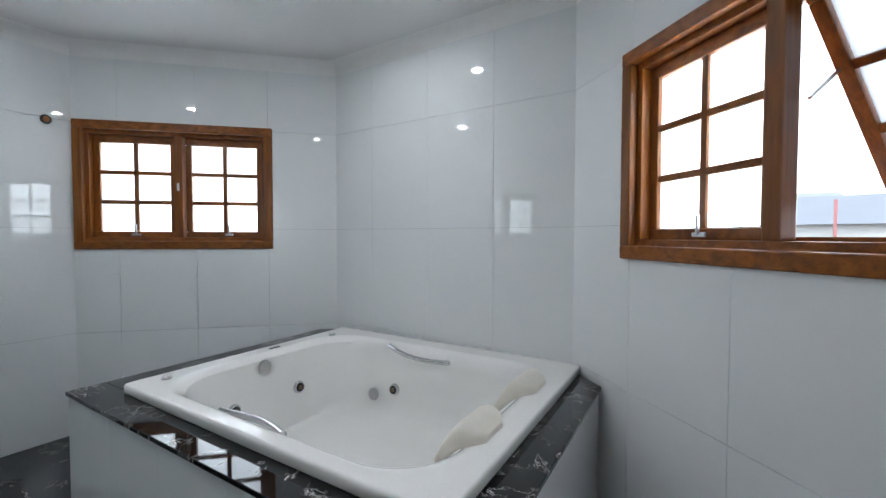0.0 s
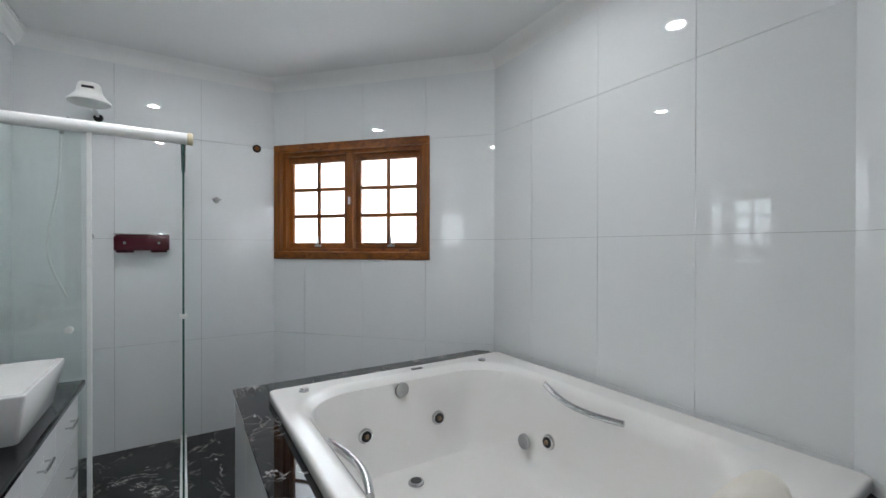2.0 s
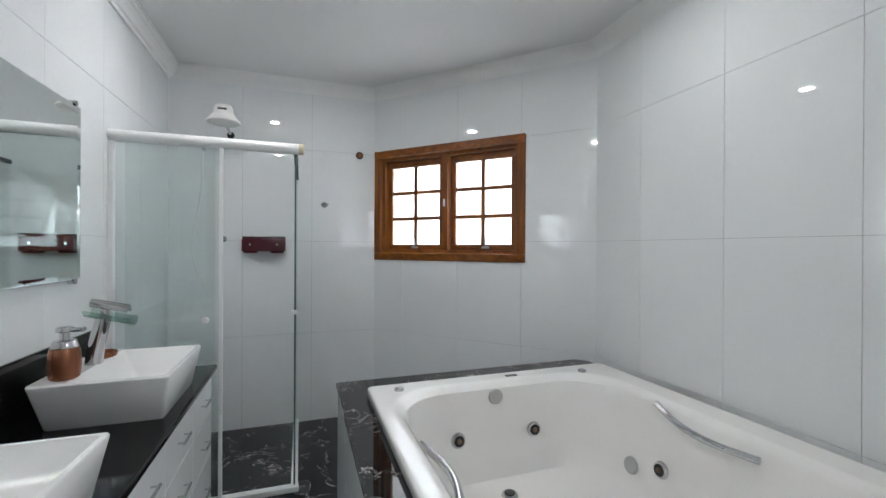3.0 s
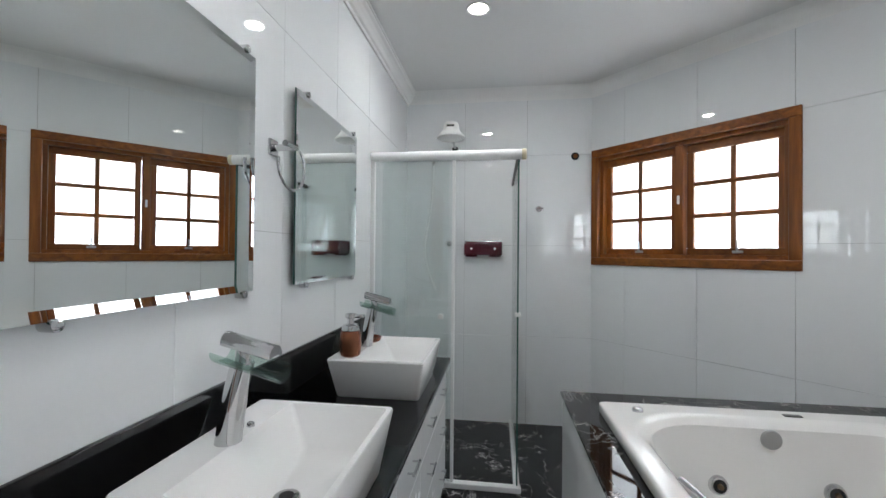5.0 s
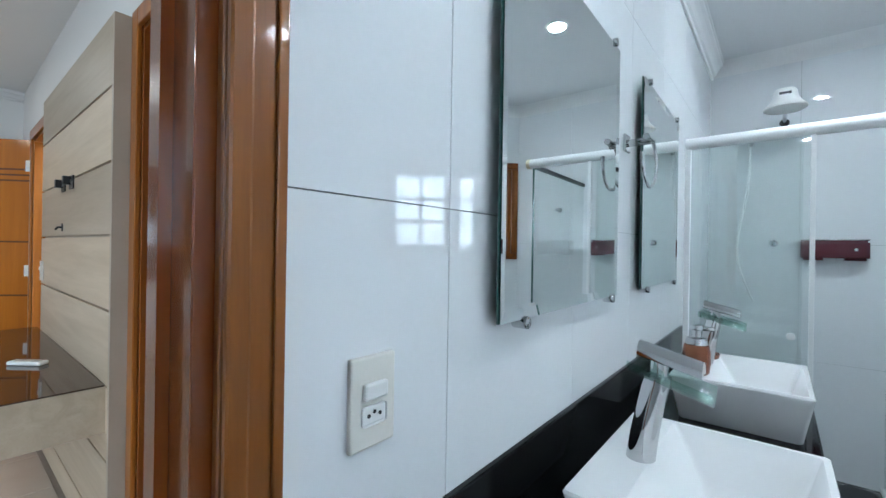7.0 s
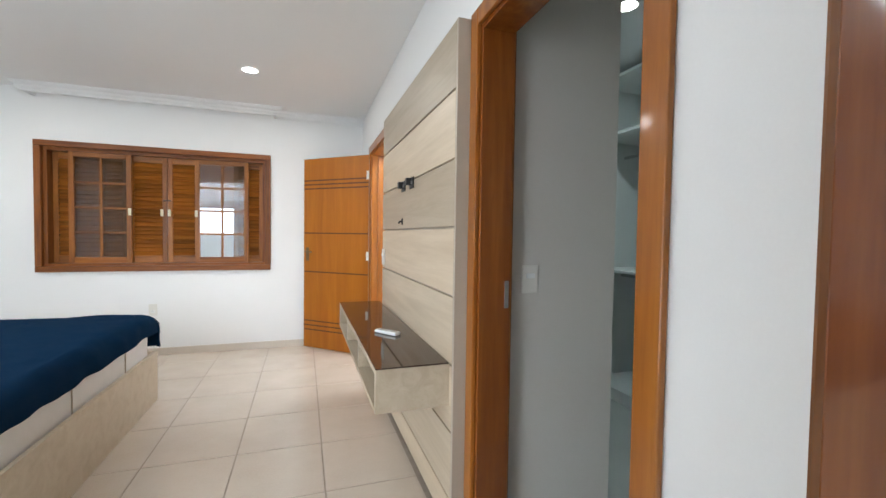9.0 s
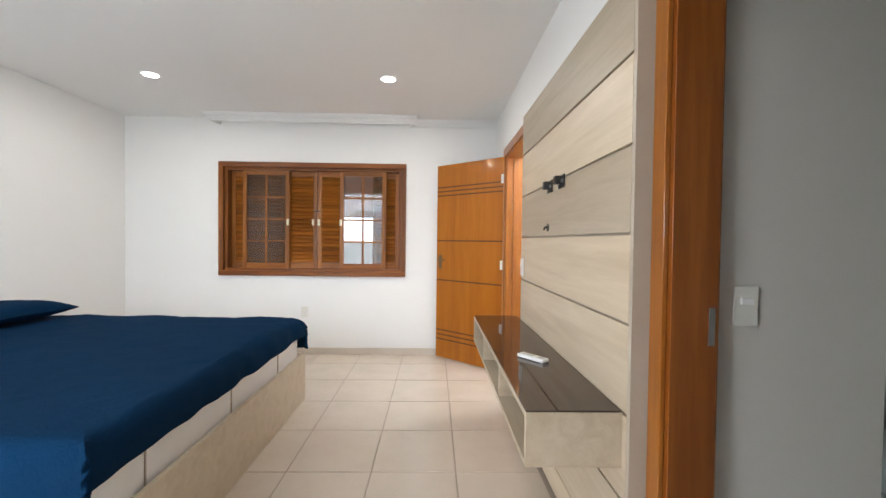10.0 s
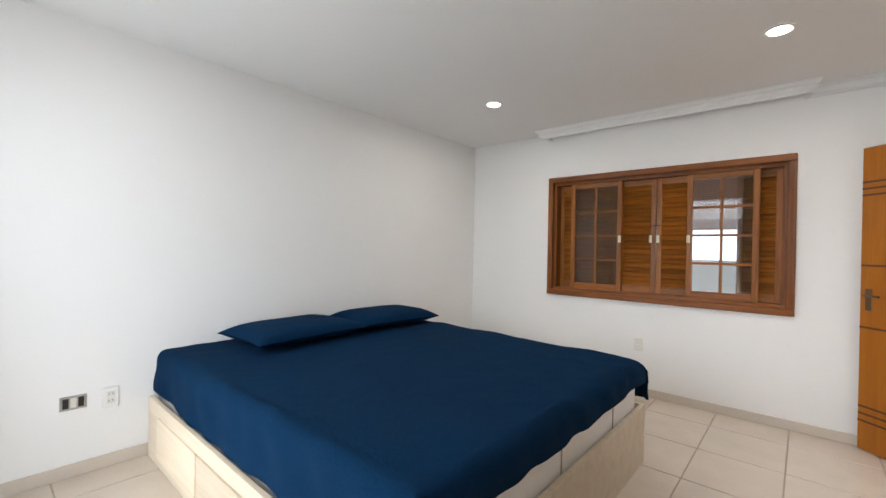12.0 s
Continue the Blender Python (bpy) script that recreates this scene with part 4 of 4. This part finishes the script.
part("rail", tube(bmesh.new(), [(0.01, -0.16, 0.062), (0.10, -0.16, 0.062), (0.10, 0.16, 0.062), (0.01, 0.16, 0.062)], 0.005), CHROME, shelf, smooth=True)
for y in (-0.10, 0.10):
    part("stud", cyl(bmesh.new(), Matrix.Translation((0.102, y, 0.0)) @ Matrix.Rotation(radians(90), 4, "Y"), 0.011, 0.009, 0.008, 16), CHROME, shelf)
    part("foot", B(0.02, 0.09, y - 0.05, y + 0.05, -0.07, -0.0555, bevel=0.004), MAROON, shelf)


def downlight(x, y, z, group):
    t = thing("ceiling_light", "round recessed ceiling downlight, switched on", "ceiling light", pose(x, y, z), group)
    rg = [[(r * math.cos(2 * math.pi * j / 36), r * math.sin(2 * math.pi * j / 36), zz) for j in range(36)] for r, zz in ((0.072, -0.001), (0.072, -0.006), (0.066, -0.009), (0.056, -0.006), (0.056, -0.001))]
    part("ring", loft(bmesh.new(), rg), WHITE_PLASTIC, t, smooth=True)
    part("diffuser", cyl(bmesh.new(), Matrix.Translation((0, 0, -0.003)), 0.055, 0.055, 0.003, 32), LAMP_GLOW, t, "glowing white diffuser")


downlight(-2.64, 0.25, ZBC, "bathroom downlights")
downlight(-0.92, 0.22, ZBC, "bathroom downlights")
downlight(-1.58, 1.74, ZBC, "bathroom downlights")
downlight(0.43, -4.16, ZC, "bedroom downlights")
downlight(2.37, -4.17, ZC, "bedroom downlights")
downlight(0.43, -1.75, ZC, "bedroom downlights")
downlight(2.37, -1.75, ZC, "bedroom downlights")
# added out of view, the fitting for the closet's fill lamp
downlight(-1.75, -2.35, ZC, "closet downlights")


# ---- door frames ----
def door_frame(name, m, w, depth, top, z0=0.0, cw=0.07, mats=None, label="varnished wooden door frame"):
    """x across the opening, y through the wall from 0 to depth."""
    a, b = mats or (FRAME_WOOD, FRAME_WOOD)
    t = thing(name, label, "door frame", m, kind="structure")
    th = 0.032
    part("jamb", B(0, th, 0.0, depth, z0, top, bevel=0.002), a, t)
    part("jamb", B(w - th, w, 0.0, depth, z0, top, bevel=0.002), a, t)
    part("head", B(th, w - th, 0.0, depth, top - th, top, bevel=0.002), a, t)
    for y0, y1 in ((-0.018, -0.0005), (depth + 0.0005, depth + 0.018)):
        part("casing", B(-cw + 0.012, 0.014, y0, y1, z0, top + cw - 0.012, bevel=0.004), b, t)
        part("casing", B(w - 0.014, w + cw - 0.012, y0, y1, z0, top + cw - 0.012, bevel=0.004), b, t)
        part("casing", B(0.0145, w - 0.0145, y0, y1, top - 0.014, top + cw - 0.012, bevel=0.004), b, t)
    if name == "door_1":
        for x0, x1 in ((-0.012, 0.013), (w - 0.013, w + 0.012)):
            part("bead", B(x0, x1, -0.027, -0.0185, z0, top, bevel=0.004), b, t)
        for x0, x1 in ((-cw + 0.013, -cw + 0.025), (w + cw - 0.025, w + cw - 0.013)):
            part("bead", B(x0, x1, -0.023, -0.0185, z0, top + cw - 0.013, bevel=0.002), b, t)
    if name == "door_2":
        return t
    part("stop", B(th, th + 0.012, depth * 0.45, depth * 0.45 + 0.03, z0, top - th), a, t)
    part("stop", B(w - th - 0.012, w - th, depth * 0.45, depth * 0.45 + 0.03, z0, top - th), a, t)
    return t


fb = door_frame("door_1", pose(DOOR_B[1], VY + 0.008, 0, 0, 0, 180), DOOR_B[1] - DOOR_B[0], 0.12, 2.12, ZB, 0.062, (JAMB_WOOD, CASING_WOOD), "reddish varnished wooden frame of the bathroom doorway")
part("strike_plate", B(DOOR_B[1] - DOOR_B[0] - 0.0335, DOOR_B[1] - DOOR_B[0] - 0.0315, 0.018, 0.04, 0.86, 0.99, bevel=0.0005), STEEL, fb, "steel strike plate")
# closet jambs get darker wood than the casing, shade put into their colour
fc = door_frame("door_2", pose(XW + 0.0, CLO[0], 0, 0, 0, 90), CLO[1] - CLO[0], 0.138, 2.12, 0.0, 0.066, (JAMB_WOOD, FRAME_WOOD), "orange-brown wooden frame of the closet doorway")
part("strike_plate", B(0.0315, 0.0335, 0.112, 0.13, 0.99, 1.10, bevel=0.0005), STEEL, fc, "steel strike plate")
door_frame("door_3", pose(XW + 0.0, BDR[0], 0, 0, 0, 90), BDR[1] - BDR[0], 0.15, 2.12, 0.0, 0.075, None, "orange-brown wooden frame of the bedroom doorway")
single("door_sill", B(DOOR_B[0] + 0.032, DOOR_B[1] - 0.032, VY - 0.1, VY + 0.008, ZB, -0.002, bevel=0.003), MARBLE, "black marble step under the bathroom doorway", "sill", "structure")

# open bedroom door
ang = math.degrees(math.atan2(-5.295 + 4.715, 0.003 + 0.632))
leaf = thing("door_leaf", "honey-coloured wooden door with dark grooves, standing open", "door", pose(-0.632, -4.712, 0.008, 0, 0, ang))
LW = 0.86
part("panel", B(0, LW, -0.036, 0, 0, 2.10, bevel=0.002), DOOR_WOOD, leaf)
for z in (1.86, 1.815, 1.77, 1.28, 0.85, 0.30, 0.25, 0.20):
    part("groove", B(0.0, LW, -0.0004, 0.0012, z - 0.007, z + 0.007), GROOVE, leaf, "dark inlaid groove")
    part("groove", B(0.0, LW, -0.0372, -0.0356, z - 0.007, z + 0.007), GROOVE, leaf)
h = part("handle", B(LW - 0.075, LW - 0.035, 0.0, 0.006, 0.97, 1.12, bevel=0.002), AGED_BRASS, leaf, "aged metal lever handle")
part("lever", tube(bmesh.new(), [(LW - 0.055, 0.005, 1.075), (LW - 0.055, 0.045, 1.075), (LW - 0.15, 0.05, 1.072)], 0.008), AGED_BRASS, h, smooth=True)
for z in (1.89, 1.047, 0.22):
    part("hinge", B(-0.012, 0.028, -0.004, 0.004, z - 0.045, z + 0.045, bevel=0.002), WHITE_PLASTIC, leaf, "pale steel hinge")

# ---- television panel and floating shelf ----
tv = thing("television_panel", "pale oak laminate wall panel with horizontal grooves, without a television", "wall panel", kind="structure")
TY0, TY1, TX = -3.61, -1.997, -0.58
part("backing", B(XW + 0.0005, TX - 0.016, TY0 + 0.002, TY1 + 0.0, 0.005, 2.158), LAM_EDGE, tv)
zs = [0.02, 0.16, 0.45, 0.735, 1.026, 1.315, 1.598, 1.885, 2.165]
for a, b in zip(zs, zs[1:]):
    part("board", B(TX - 0.0155, TX, TY0, TY1 - 0.004, a + 0.005, b - 0.005, bevel=0.0015), LAMINATE, tv)
part("edge_strip", B(XW + 0.001, TX + 0.001, TY1 + 0.0005, TY1 + 0.021, 0.005, 2.16, bevel=0.001), LAM_EDGE, tv, "taupe laminate edge strip")
for y in (-2.905, -2.705):
    br = thing("television_bracket", "black steel bracket on the wall panel", "bracket", pose(TX, y, 1.58), "brackets on the panel")
    part("back_plate", B(0, 0.006, -0.045, 0.045, -0.032, 0.032, bevel=0.001), BLACK, br)
    part("hook", B(0.006, 0.035, -0.03, 0.005, -0.012, 0.028, bevel=0.002), BLACK, br)
    part("bolt", cyl(bmesh.new(), Matrix.Translation((0.009, 0.025, 0.0)) @ Matrix.Rotation(radians(90), 4, "Y"), 0.010, 0.010, 0.006, 12), STEEL, br)
cb = thing("cable_stub", "black cable end poking out of a hole in the panel", "cable", pose(TX, -2.94, 1.365))
part("grommet", cyl(bmesh.new(), Matrix.Translation((0.002, 0, 0)) @ Matrix.Rotation(radians(90), 4, "Y"), 0.022, 0.020, 0.004, 20), BLACK, cb)
part("cable", tube(bmesh.new(), [(0, 0, 0), (0.02, 0.012, 0.0), (0.03, 0.03, -0.012)], 0.005), BLACK, cb)
plate("light_switch", pose(TX, -3.555, 1.11, 0, 0, 90), "ivory switch", "ivory light switch on the wall panel")
sf = thing("floating_shelf", "pale laminate floating television shelf with a brown glass top", "shelf", group="")
SX0, SX1, SY0, SY1, SZ0, SZ1 = TX + 0.0005, -0.265, -3.73, -2.025, 0.557, 0.742
part("end_panel", B(SX0, SX1, SY1 - 0.02, SY1, SZ0, SZ1 - 0.006, bevel=0.001), LAMINATE, sf)
part("end_panel", B(SX0, SX1, SY0, SY0 + 0.02, SZ0, SZ1 - 0.006, bevel=0.001), LAMINATE, sf)
part("bottom_panel", B(SX0, SX1, SY0 + 0.0205, SY1 - 0.0205, SZ0, SZ0 + 0.018), LAMINATE, sf)
part("top_panel", B(SX0, SX1, SY0 + 0.0205, SY1 - 0.0205, SZ1 - 0.026, SZ1 - 0.007), LAMINATE, sf)
part("back_panel", B(SX0, SX0 + 0.012, SY0 + 0.0205, SY1 - 0.0205, SZ0 + 0.018, SZ1 - 0.026), LAM_EDGE, sf)
for y in (-3.18, -2.60):
    part("divider", B(SX0 + 0.012, SX1 - 0.004, y - 0.009, y + 0.009, SZ0 + 0.018, SZ1 - 0.026), LAMINATE, sf)
part("glass_top", B(SX0 + 0.002, SX1, SY0, SY1, SZ1 - 0.0055, SZ1, bevel=0.001), BROWN_GLASS, sf, "dark brown glossy glass top")
rem = thing("remote_control", "white remote control with grey keys on the shelf", "remote control", pose(-0.425, -2.60, SZ1 + 0.001, 0, 0, 38))
part("body", B(-0.024, 0.024, -0.075, 0.075, 0, 0.018, bevel=0.006), WHITE_PLASTIC, rem)
part("screen", B(-0.016, 0.016, 0.03, 0.06, 0.0181, 0.019), STEEL, rem)
for i in range(2):
    for j in range(3):
        part("key", B(-0.015 + i * 0.017, -0.003 + i * 0.017, -0.05 + j * 0.022, -0.037 + j * 0.022, 0.018, 0.0195, bevel=0.0006), STEEL, rem)

# ---- bedroom window ----
def bedroom_window():
    m = pose(0, YS, 0, 0, 0, 180)  # x runs westward from x = 0, y out of the room
    t = thing("window_3", "varnished wooden bedroom window with glazed sashes and louvred shutters", "window", m, kind="structure")
    u0, u1, z0, z1, cw = -2.42, -0.353, 0.876, 2.134, 0.055
    part("casing", B(u0, u1, -0.03, 0.016, z1 - cw, z1, bevel=0.006), W_X, t)
    part("casing", B(u0, u1, -0.03, 0.016, z0, z0 + cw, bevel=0.006), W_X, t)
    part("casing", B(u0, u0 + cw, -0.029, 0.016, z0 + cw, z1 - cw, bevel=0.006), W_Z, t)
    part("casing", B(u1 - cw, u1, -0.029, 0.016, z0 + cw, z1 - cw, bevel=0.006), W_Z, t)
    a, b, c, d = u0 + cw, u1 - cw, z0 + cw, z1 - cw
    part("window_frame", B(-2.399, -0.376, 0.0165, 0.16, d - 0.03, 2.109, bevel=0.001), W_X, t)
    part("window_frame", B(-2.399, -0.376, 0.0165, 0.16, 0.901, c + 0.025, bevel=0.001), W_X, t)
    part("window_frame", B(-2.399, a + 0.03, 0.0165, 0.16, c + 0.025, d - 0.03, bevel=0.003), W_Z, t)
    part("window_frame", B(b - 0.03, -0.376, 0.0165, 0.16, c + 0.025, d - 0.03, bevel=0.003), W_Z, t)
    c, d = c + 0.026, d - 0.031

    def shutter(p, q, y, lock):
        s = new("shutter")
        s.parent = t
        s.matrix_basis = pose(0, y, 0)
        st = 0.045
        part("stile", B(p, p + st, 0, 0.03, c, d, bevel=0.003), H_Z, s)
        part("stile", B(q - st, q, 0, 0.03, c, d, bevel=0.003), H_Z, s)
        part("rail", B(p + st, q - st, 0, 0.03, d - 0.06, d, bevel=0.003), H_X, s)
        part("rail", B(p + st, q - st, 0, 0.03, c, c + 0.07, bevel=0.003), H_X, s)
        n = 22
        z_a, z_b = c + 0.07, d - 0.06
        me = None
        for k in range(n):
            z = z_a + (z_b - z_a) * (k + 0.5) / n
            if me is None:
                ob = part("slat", B(p + st - 0.004, q - st + 0.004, -0.027, 0.027, -0.004, 0.004), H_X, s, m=pose(0, 0.015, z, 50))
                me = ob.data
            else:
                ob = new("slat", me)
                ob.parent = s
                ob.matrix_basis = pose(0, 0.015, z, 50)

    shutter(a + 0.03, -1.72, 0.11, 0)
    shutter(-1.70, -1.36, 0.072, 0)
    shutter(-1.355, -1.06, 0.072, 0)
    shutter(-0.74, b - 0.03, 0.11, 0)

    def glazed(p, q, y):
        s = new("sash")
        s.parent = t
        s.matrix_basis = pose(0, y, 0)
        st = 0.045
        part("stile", B(p, p + st, 0, 0.034, c, d, bevel=0.004), H_Z, s)
        part("stile", B(q - st, q, 0, 0.034, c, d, bevel=0.004), H_Z, s)
        part("rail", B(p + st, q - st, 0, 0.034, d - 0.05, d, bevel=0.004), H_X, s)
        part("rail", B(p + st, q - st, 0, 0.034, c, c + 0.06, bevel=0.004), H_X, s)
        x0, x1, y0, y1 = p + st, q - st, c + 0.06, d - 0.05
        part("glazing_bar", B((x0 + x1) / 2 - 0.011, (x0 + x1) / 2 + 0.011, 0.003, 0.03, y0, y1, bevel=0.003), H_Z, s)
        for j in (1, 2, 3):
            z = y0 + (y1 - y0) * j / 4
            part("glazing_bar", B(x0, x1, 0.004, 0.029, z - 0.011, z + 0.011, bevel=0.003), H_X, s)
        for j in range(4):
            for i in range(2):
                xa, za = x0 + i * (x1 - x0) / 2, y0 + j * (y1 - y0) / 4
                pn = part("pane", B(xa + 0.003, xa + (x1 - x0) / 2 - 0.003, 0.016, 0.019, za + 0.003, za + (y1 - y0) / 4 - 0.003), PANE, s, "clear glass pane")
                pn.visible_shadow = False

    glazed(-2.18, -1.66, 0.03)
    glazed(-1.10, -0.58, 0.03)
    for x in (-1.675, -1.395, -1.33, -1.085):
        part("latch", B(x - 0.013, x + 0.013, 0.016, 0.031, 1.44, 1.51, bevel=0.003), CREAM, t, "small brass-plated latch")
    part("bolt_handle", tube(bmesh.new(), [(-1.39, 0.06, 1.60), (-1.35, 0.045, 1.605), (-1.32, 0.05, 1.60)], 0.006), DARK_METAL, t)
    return t


bedroom_window()
# veranda seen through the window
single("wall_veranda", B(-1.0, 4.0, -8.6, -8.4, -3.2, 1.25), PAINT, "low white veranda wall outside the bedroom window", "wall", "structure")
single("veranda_roof", B(-3.0, 6.0, -2.9, 0, -0.06, 0), W_X, "dark wooden veranda roof over the window", "roof", "structure", m=pose(0, YS - 0.18, 2.45, 14))
single("floor_veranda", B(-3.0, 6.0, -8.7, YS - 0.18, -0.3, -0.15), FLOOR_TILE, "tiled veranda floor", "floor", "structure")

# ---- bed ----
BX0, BX1_, BY0, BY1 = 1.06, 3.43, -4.04, -1.925
bed = thing("bed_base", "pale laminate box bed base with drawer fronts", "bed")
part("foot_board", B(BX0, BX0 + 0.025, BY0, BY1, 0.0, 0.375, bevel=0.002), BED_BOARD, bed)
part("side_board", B(BX0 + 0.0255, BX1_, BY1 - 0.025, BY1, 0.0, 0.375, bevel=0.002), BED_BOARD, bed)
part("side_board", B(BX0 + 0.0255, BX1_, BY0, BY0 + 0.025, 0.0, 0.375, bevel=0.002), BED_BOARD, bed)
for k in range(3):
    xa, xb = 1.25 + 0.66 * k, 1.25 + 0.66 * k + 0.64
    part("drawer_front", B(xa, xb, BY1, BY1 + 0.012, 0.06, 0.30, bevel=0.002), BED_BOARD, bed)
part("deck", B(BX0 + 0.026, BX1_, BY0 + 0.026, BY1 - 0.026, 0.24, 0.27), LAM_EDGE, bed)
mat_t = thing("mattress", "thick white quilted mattress in the bed base", "mattress")
part("block", B(1.10, 3.42, -4.00, -1.985, 0.271, 0.645, bevel=0.05, seg=4), MATTRESS, mat_t, smooth=True)
part("piping", B(1.094, 3.42, -4.006, -1.979, 0.56, 0.572, bevel=0.004), MATTRESS, mat_t)
for yy in (-3.55, -2.9, -2.25):
    part("seam", B(1.094, 1.10, yy - 0.004, yy + 0.004, 0.30, 0.60, bevel=0.002), LAM_EDGE, mat_t)


def quilt():
    nx, ny = 130, 130
    x0, x1, y0, y1 = 1.13, 3.40, -3.99, -2.015
    drop, drop_y = 0.20, 0.325
    bm = bmesh.new()
    grid = []
    for i in range(nx + 1):
        row = []
        for j in range(ny + 1):
            u = x0 - drop + (x1 - x0 + drop) * i / nx
            v = y0 - drop_y + (y1 - y0 + 2 * drop_y) * j / ny
            ex, ey = max(0, x0 - u), max(0, y0 - v, v - y1)
            px, py = max(u, x0), min(max(v, y0), y1)
            n1 = noise.noise((u * 2.1, v * 2.1, 3.1))
            n2 = noise.noise((u * 7, v * 7, 1.7)) + 0.6 * noise.noise((u * 19, v * 15, 4.4))
            z = 0.668 + 0.008 * n1 + 0.0042 * n2
            side = -1 if v < y0 else 1
            e = max(ex, ey)
            if e > 0:
                r = 0.085
                a = min(e / r, math.pi / 2)
                lift = 0.015 * noise.noise((u * 3.3, v * 3.3, 9.0))
                out = r * math.sin(a) * 0.75 + 0.02 * (noise.noise((u * 6, v * 6, 5.0)) + 0.25) * min(1, e / 0.1)
                z -= r * (1 - math.cos(a)) + max(0, e - r * math.pi / 2) * (0.95 + 0.14 * noise.noise((u * 1.4, v * 1.4, 7.0))) - lift
                if ex > 0:
                    px -= out
                if ey > 0:
                    py += side * out
            row.append(bm.verts.new((px, py, z)))
        grid.append(row)
    for i in range(nx):
        for j in range(ny):
            bm.faces.new((grid[i][j], grid[i + 1][j], grid[i + 1][j + 1], grid[i][j + 1]))
    ob = single("quilt", bm, NAVY, "dark navy blue quilt spread over the mattress", "quilt", smooth=True)
    s = ob.modifiers.new("thick", "SOLIDIFY")
    s.thickness, s.offset = 0.012, -1
    ob.data.shade_smooth()


quilt()


def pillow(x, y, rz, hx, hy):
    bm = bmesh.new()
    n = 26
    top, bot = [], []
    for i in range(n + 1):
        a, b = [], []
        for j in range(n + 1):
            u, v = 2 * i / n - 1, 2 * j / n - 1
            k = 1 - 0.09 * (1 - v * v) * abs(u) ** 3
            k2 = 1 - 0.09 * (1 - u * u) * abs(v) ** 3
            hgt = ((1 - u ** 4) * (1 - v ** 4)) ** 0.55
            wr = 0.006 * noise.noise((u * 3 + x, v * 3 + y, 2))
            a.append(bm.verts.new((u * hx * k, v * hy * k2, 0.055 + 0.075 * hgt + wr * hgt)))
            b.append(bm.verts.new((u * hx * k, v * hy * k2, 0.052 - 0.05 * hgt)))
        top.append(a)
        bot.append(b)
    for i in range(n):
        for j in range(n):
            bm.faces.new((top[i][j], top[i + 1][j], top[i + 1][j + 1], top[i][j + 1]))
            bm.faces.new((bot[i][j], bot[i][j + 1], bot[i + 1][j + 1], bot[i + 1][j]))
    single("pillow", bm, NAVY, "navy blue pillow lying flat on the quilt", "pillow", m=pose(x, y, 0.684, 0, 0, rz), smooth=True, group="pillows on the bed")


pillow(3.07, -2.73, 3, 0.28, 0.43)
pillow(3.09, -3.58, -4, 0.27, 0.42)
plate("socket", pose(XE, -1.735, 0.415, 0, 0, -90), "double", "white double wall socket")
bx = thing("wall_box", "open wall box with metal frame and bare inserts", "socket", pose(XE, -1.565, 0.425, 0, 0, -90))
part("frame", B(-0.06, 0.06, -0.006, 0, -0.04, 0.04, bevel=0.002), STEEL, bx)
for k in (-1, 0, 1):
    part("insert", B(k * 0.034 - 0.013, k * 0.034 + 0.013, -0.009, -0.005, -0.028, 0.028, bevel=0.001), BLACK if k else IVORY, bx)
plate("socket", pose(1.472, YS, 0.475, 0, 0, 180), "ivory socket", "ivory wall socket under the window")

# ---- closet fittings ----
plate("light_switch", pose(-0.905, -1.94, 1.10, 0, 0, 180), "ivory switch", "cream light switch on the closet wall")
wd = thing("wardrobe", "white built-in wardrobe with hanging space, shelves and drawers", "wardrobe")
FX, BXX = -2.30, -3.04
for y in (-3.30, -2.573, -1.75):
    part("upright", B(BXX, FX, y - 0.012, y + 0.012, 0.08, 2.55), CLOSET_BOARD, wd)
part("back", B(BXX - 0.008, BXX, -3.31, -1.74, 0.08, 2.55), CLOSET_BOARD, wd)
part("plinth", B(BXX, FX - 0.02, -3.31, -1.74, 0, 0.079), CLOSET_BOARD, wd)
for y0, y1, zz in ((-3.288, -2.585, (0.09, 1.02, 2.10, 2.54)), (-2.561, -1.762, (0.09, 0.83, 2.05, 2.54))):
    for z in zz:
        part("shelf", B(BXX, FX - 0.003, y0, y1, z - 0.011, z + 0.011), CLOSET_BOARD, wd)
for z in (1.97, 0.96):
    part("hanging_rail", tube(bmesh.new(), [(-2.62, -3.286, z), (-2.62, -2.587, z)], 0.013), CHROME, wd)
for k in range(4):
    z = 0.102 + 0.181 * k
    f = part("drawer_front", B(FX - 0.02, FX - 0.001, -2.558, -1.765, z, z + 0.165, bevel=0.002), CLOSET_BOARD, wd)
    part("pull_slot", B(FX - 0.0008, FX + 0.001, -2.53, -1.9, z + 0.150, z + 0.168), BLACK, f)

# ---- loose small pieces of the setting, last ----
for a in tile_jobs:
    tiles(*a)
rx, ry, g = 0.4695, 0.5035, 0.0036
me = None
xs = [0.37 + rx * k for k in range(-2, 7)]
ys = [-3.487 + ry * k for k in range(-4, 7)]
for x in xs:
    for y in ys:
        xa, xb, ya, yb = max(x, XW - 0.1), min(x + rx, XE), max(y, YS), min(y + ry, YN - 0.02)
        if xb - xa < 0.02 or yb - ya < 0.02:
            continue
        part("floor_tile", B(xa + g, xb - g, ya + g, yb - g, -0.0038, 0.0, bevel=0.001, seg=1), FLOOR_TILE, bed_floor)
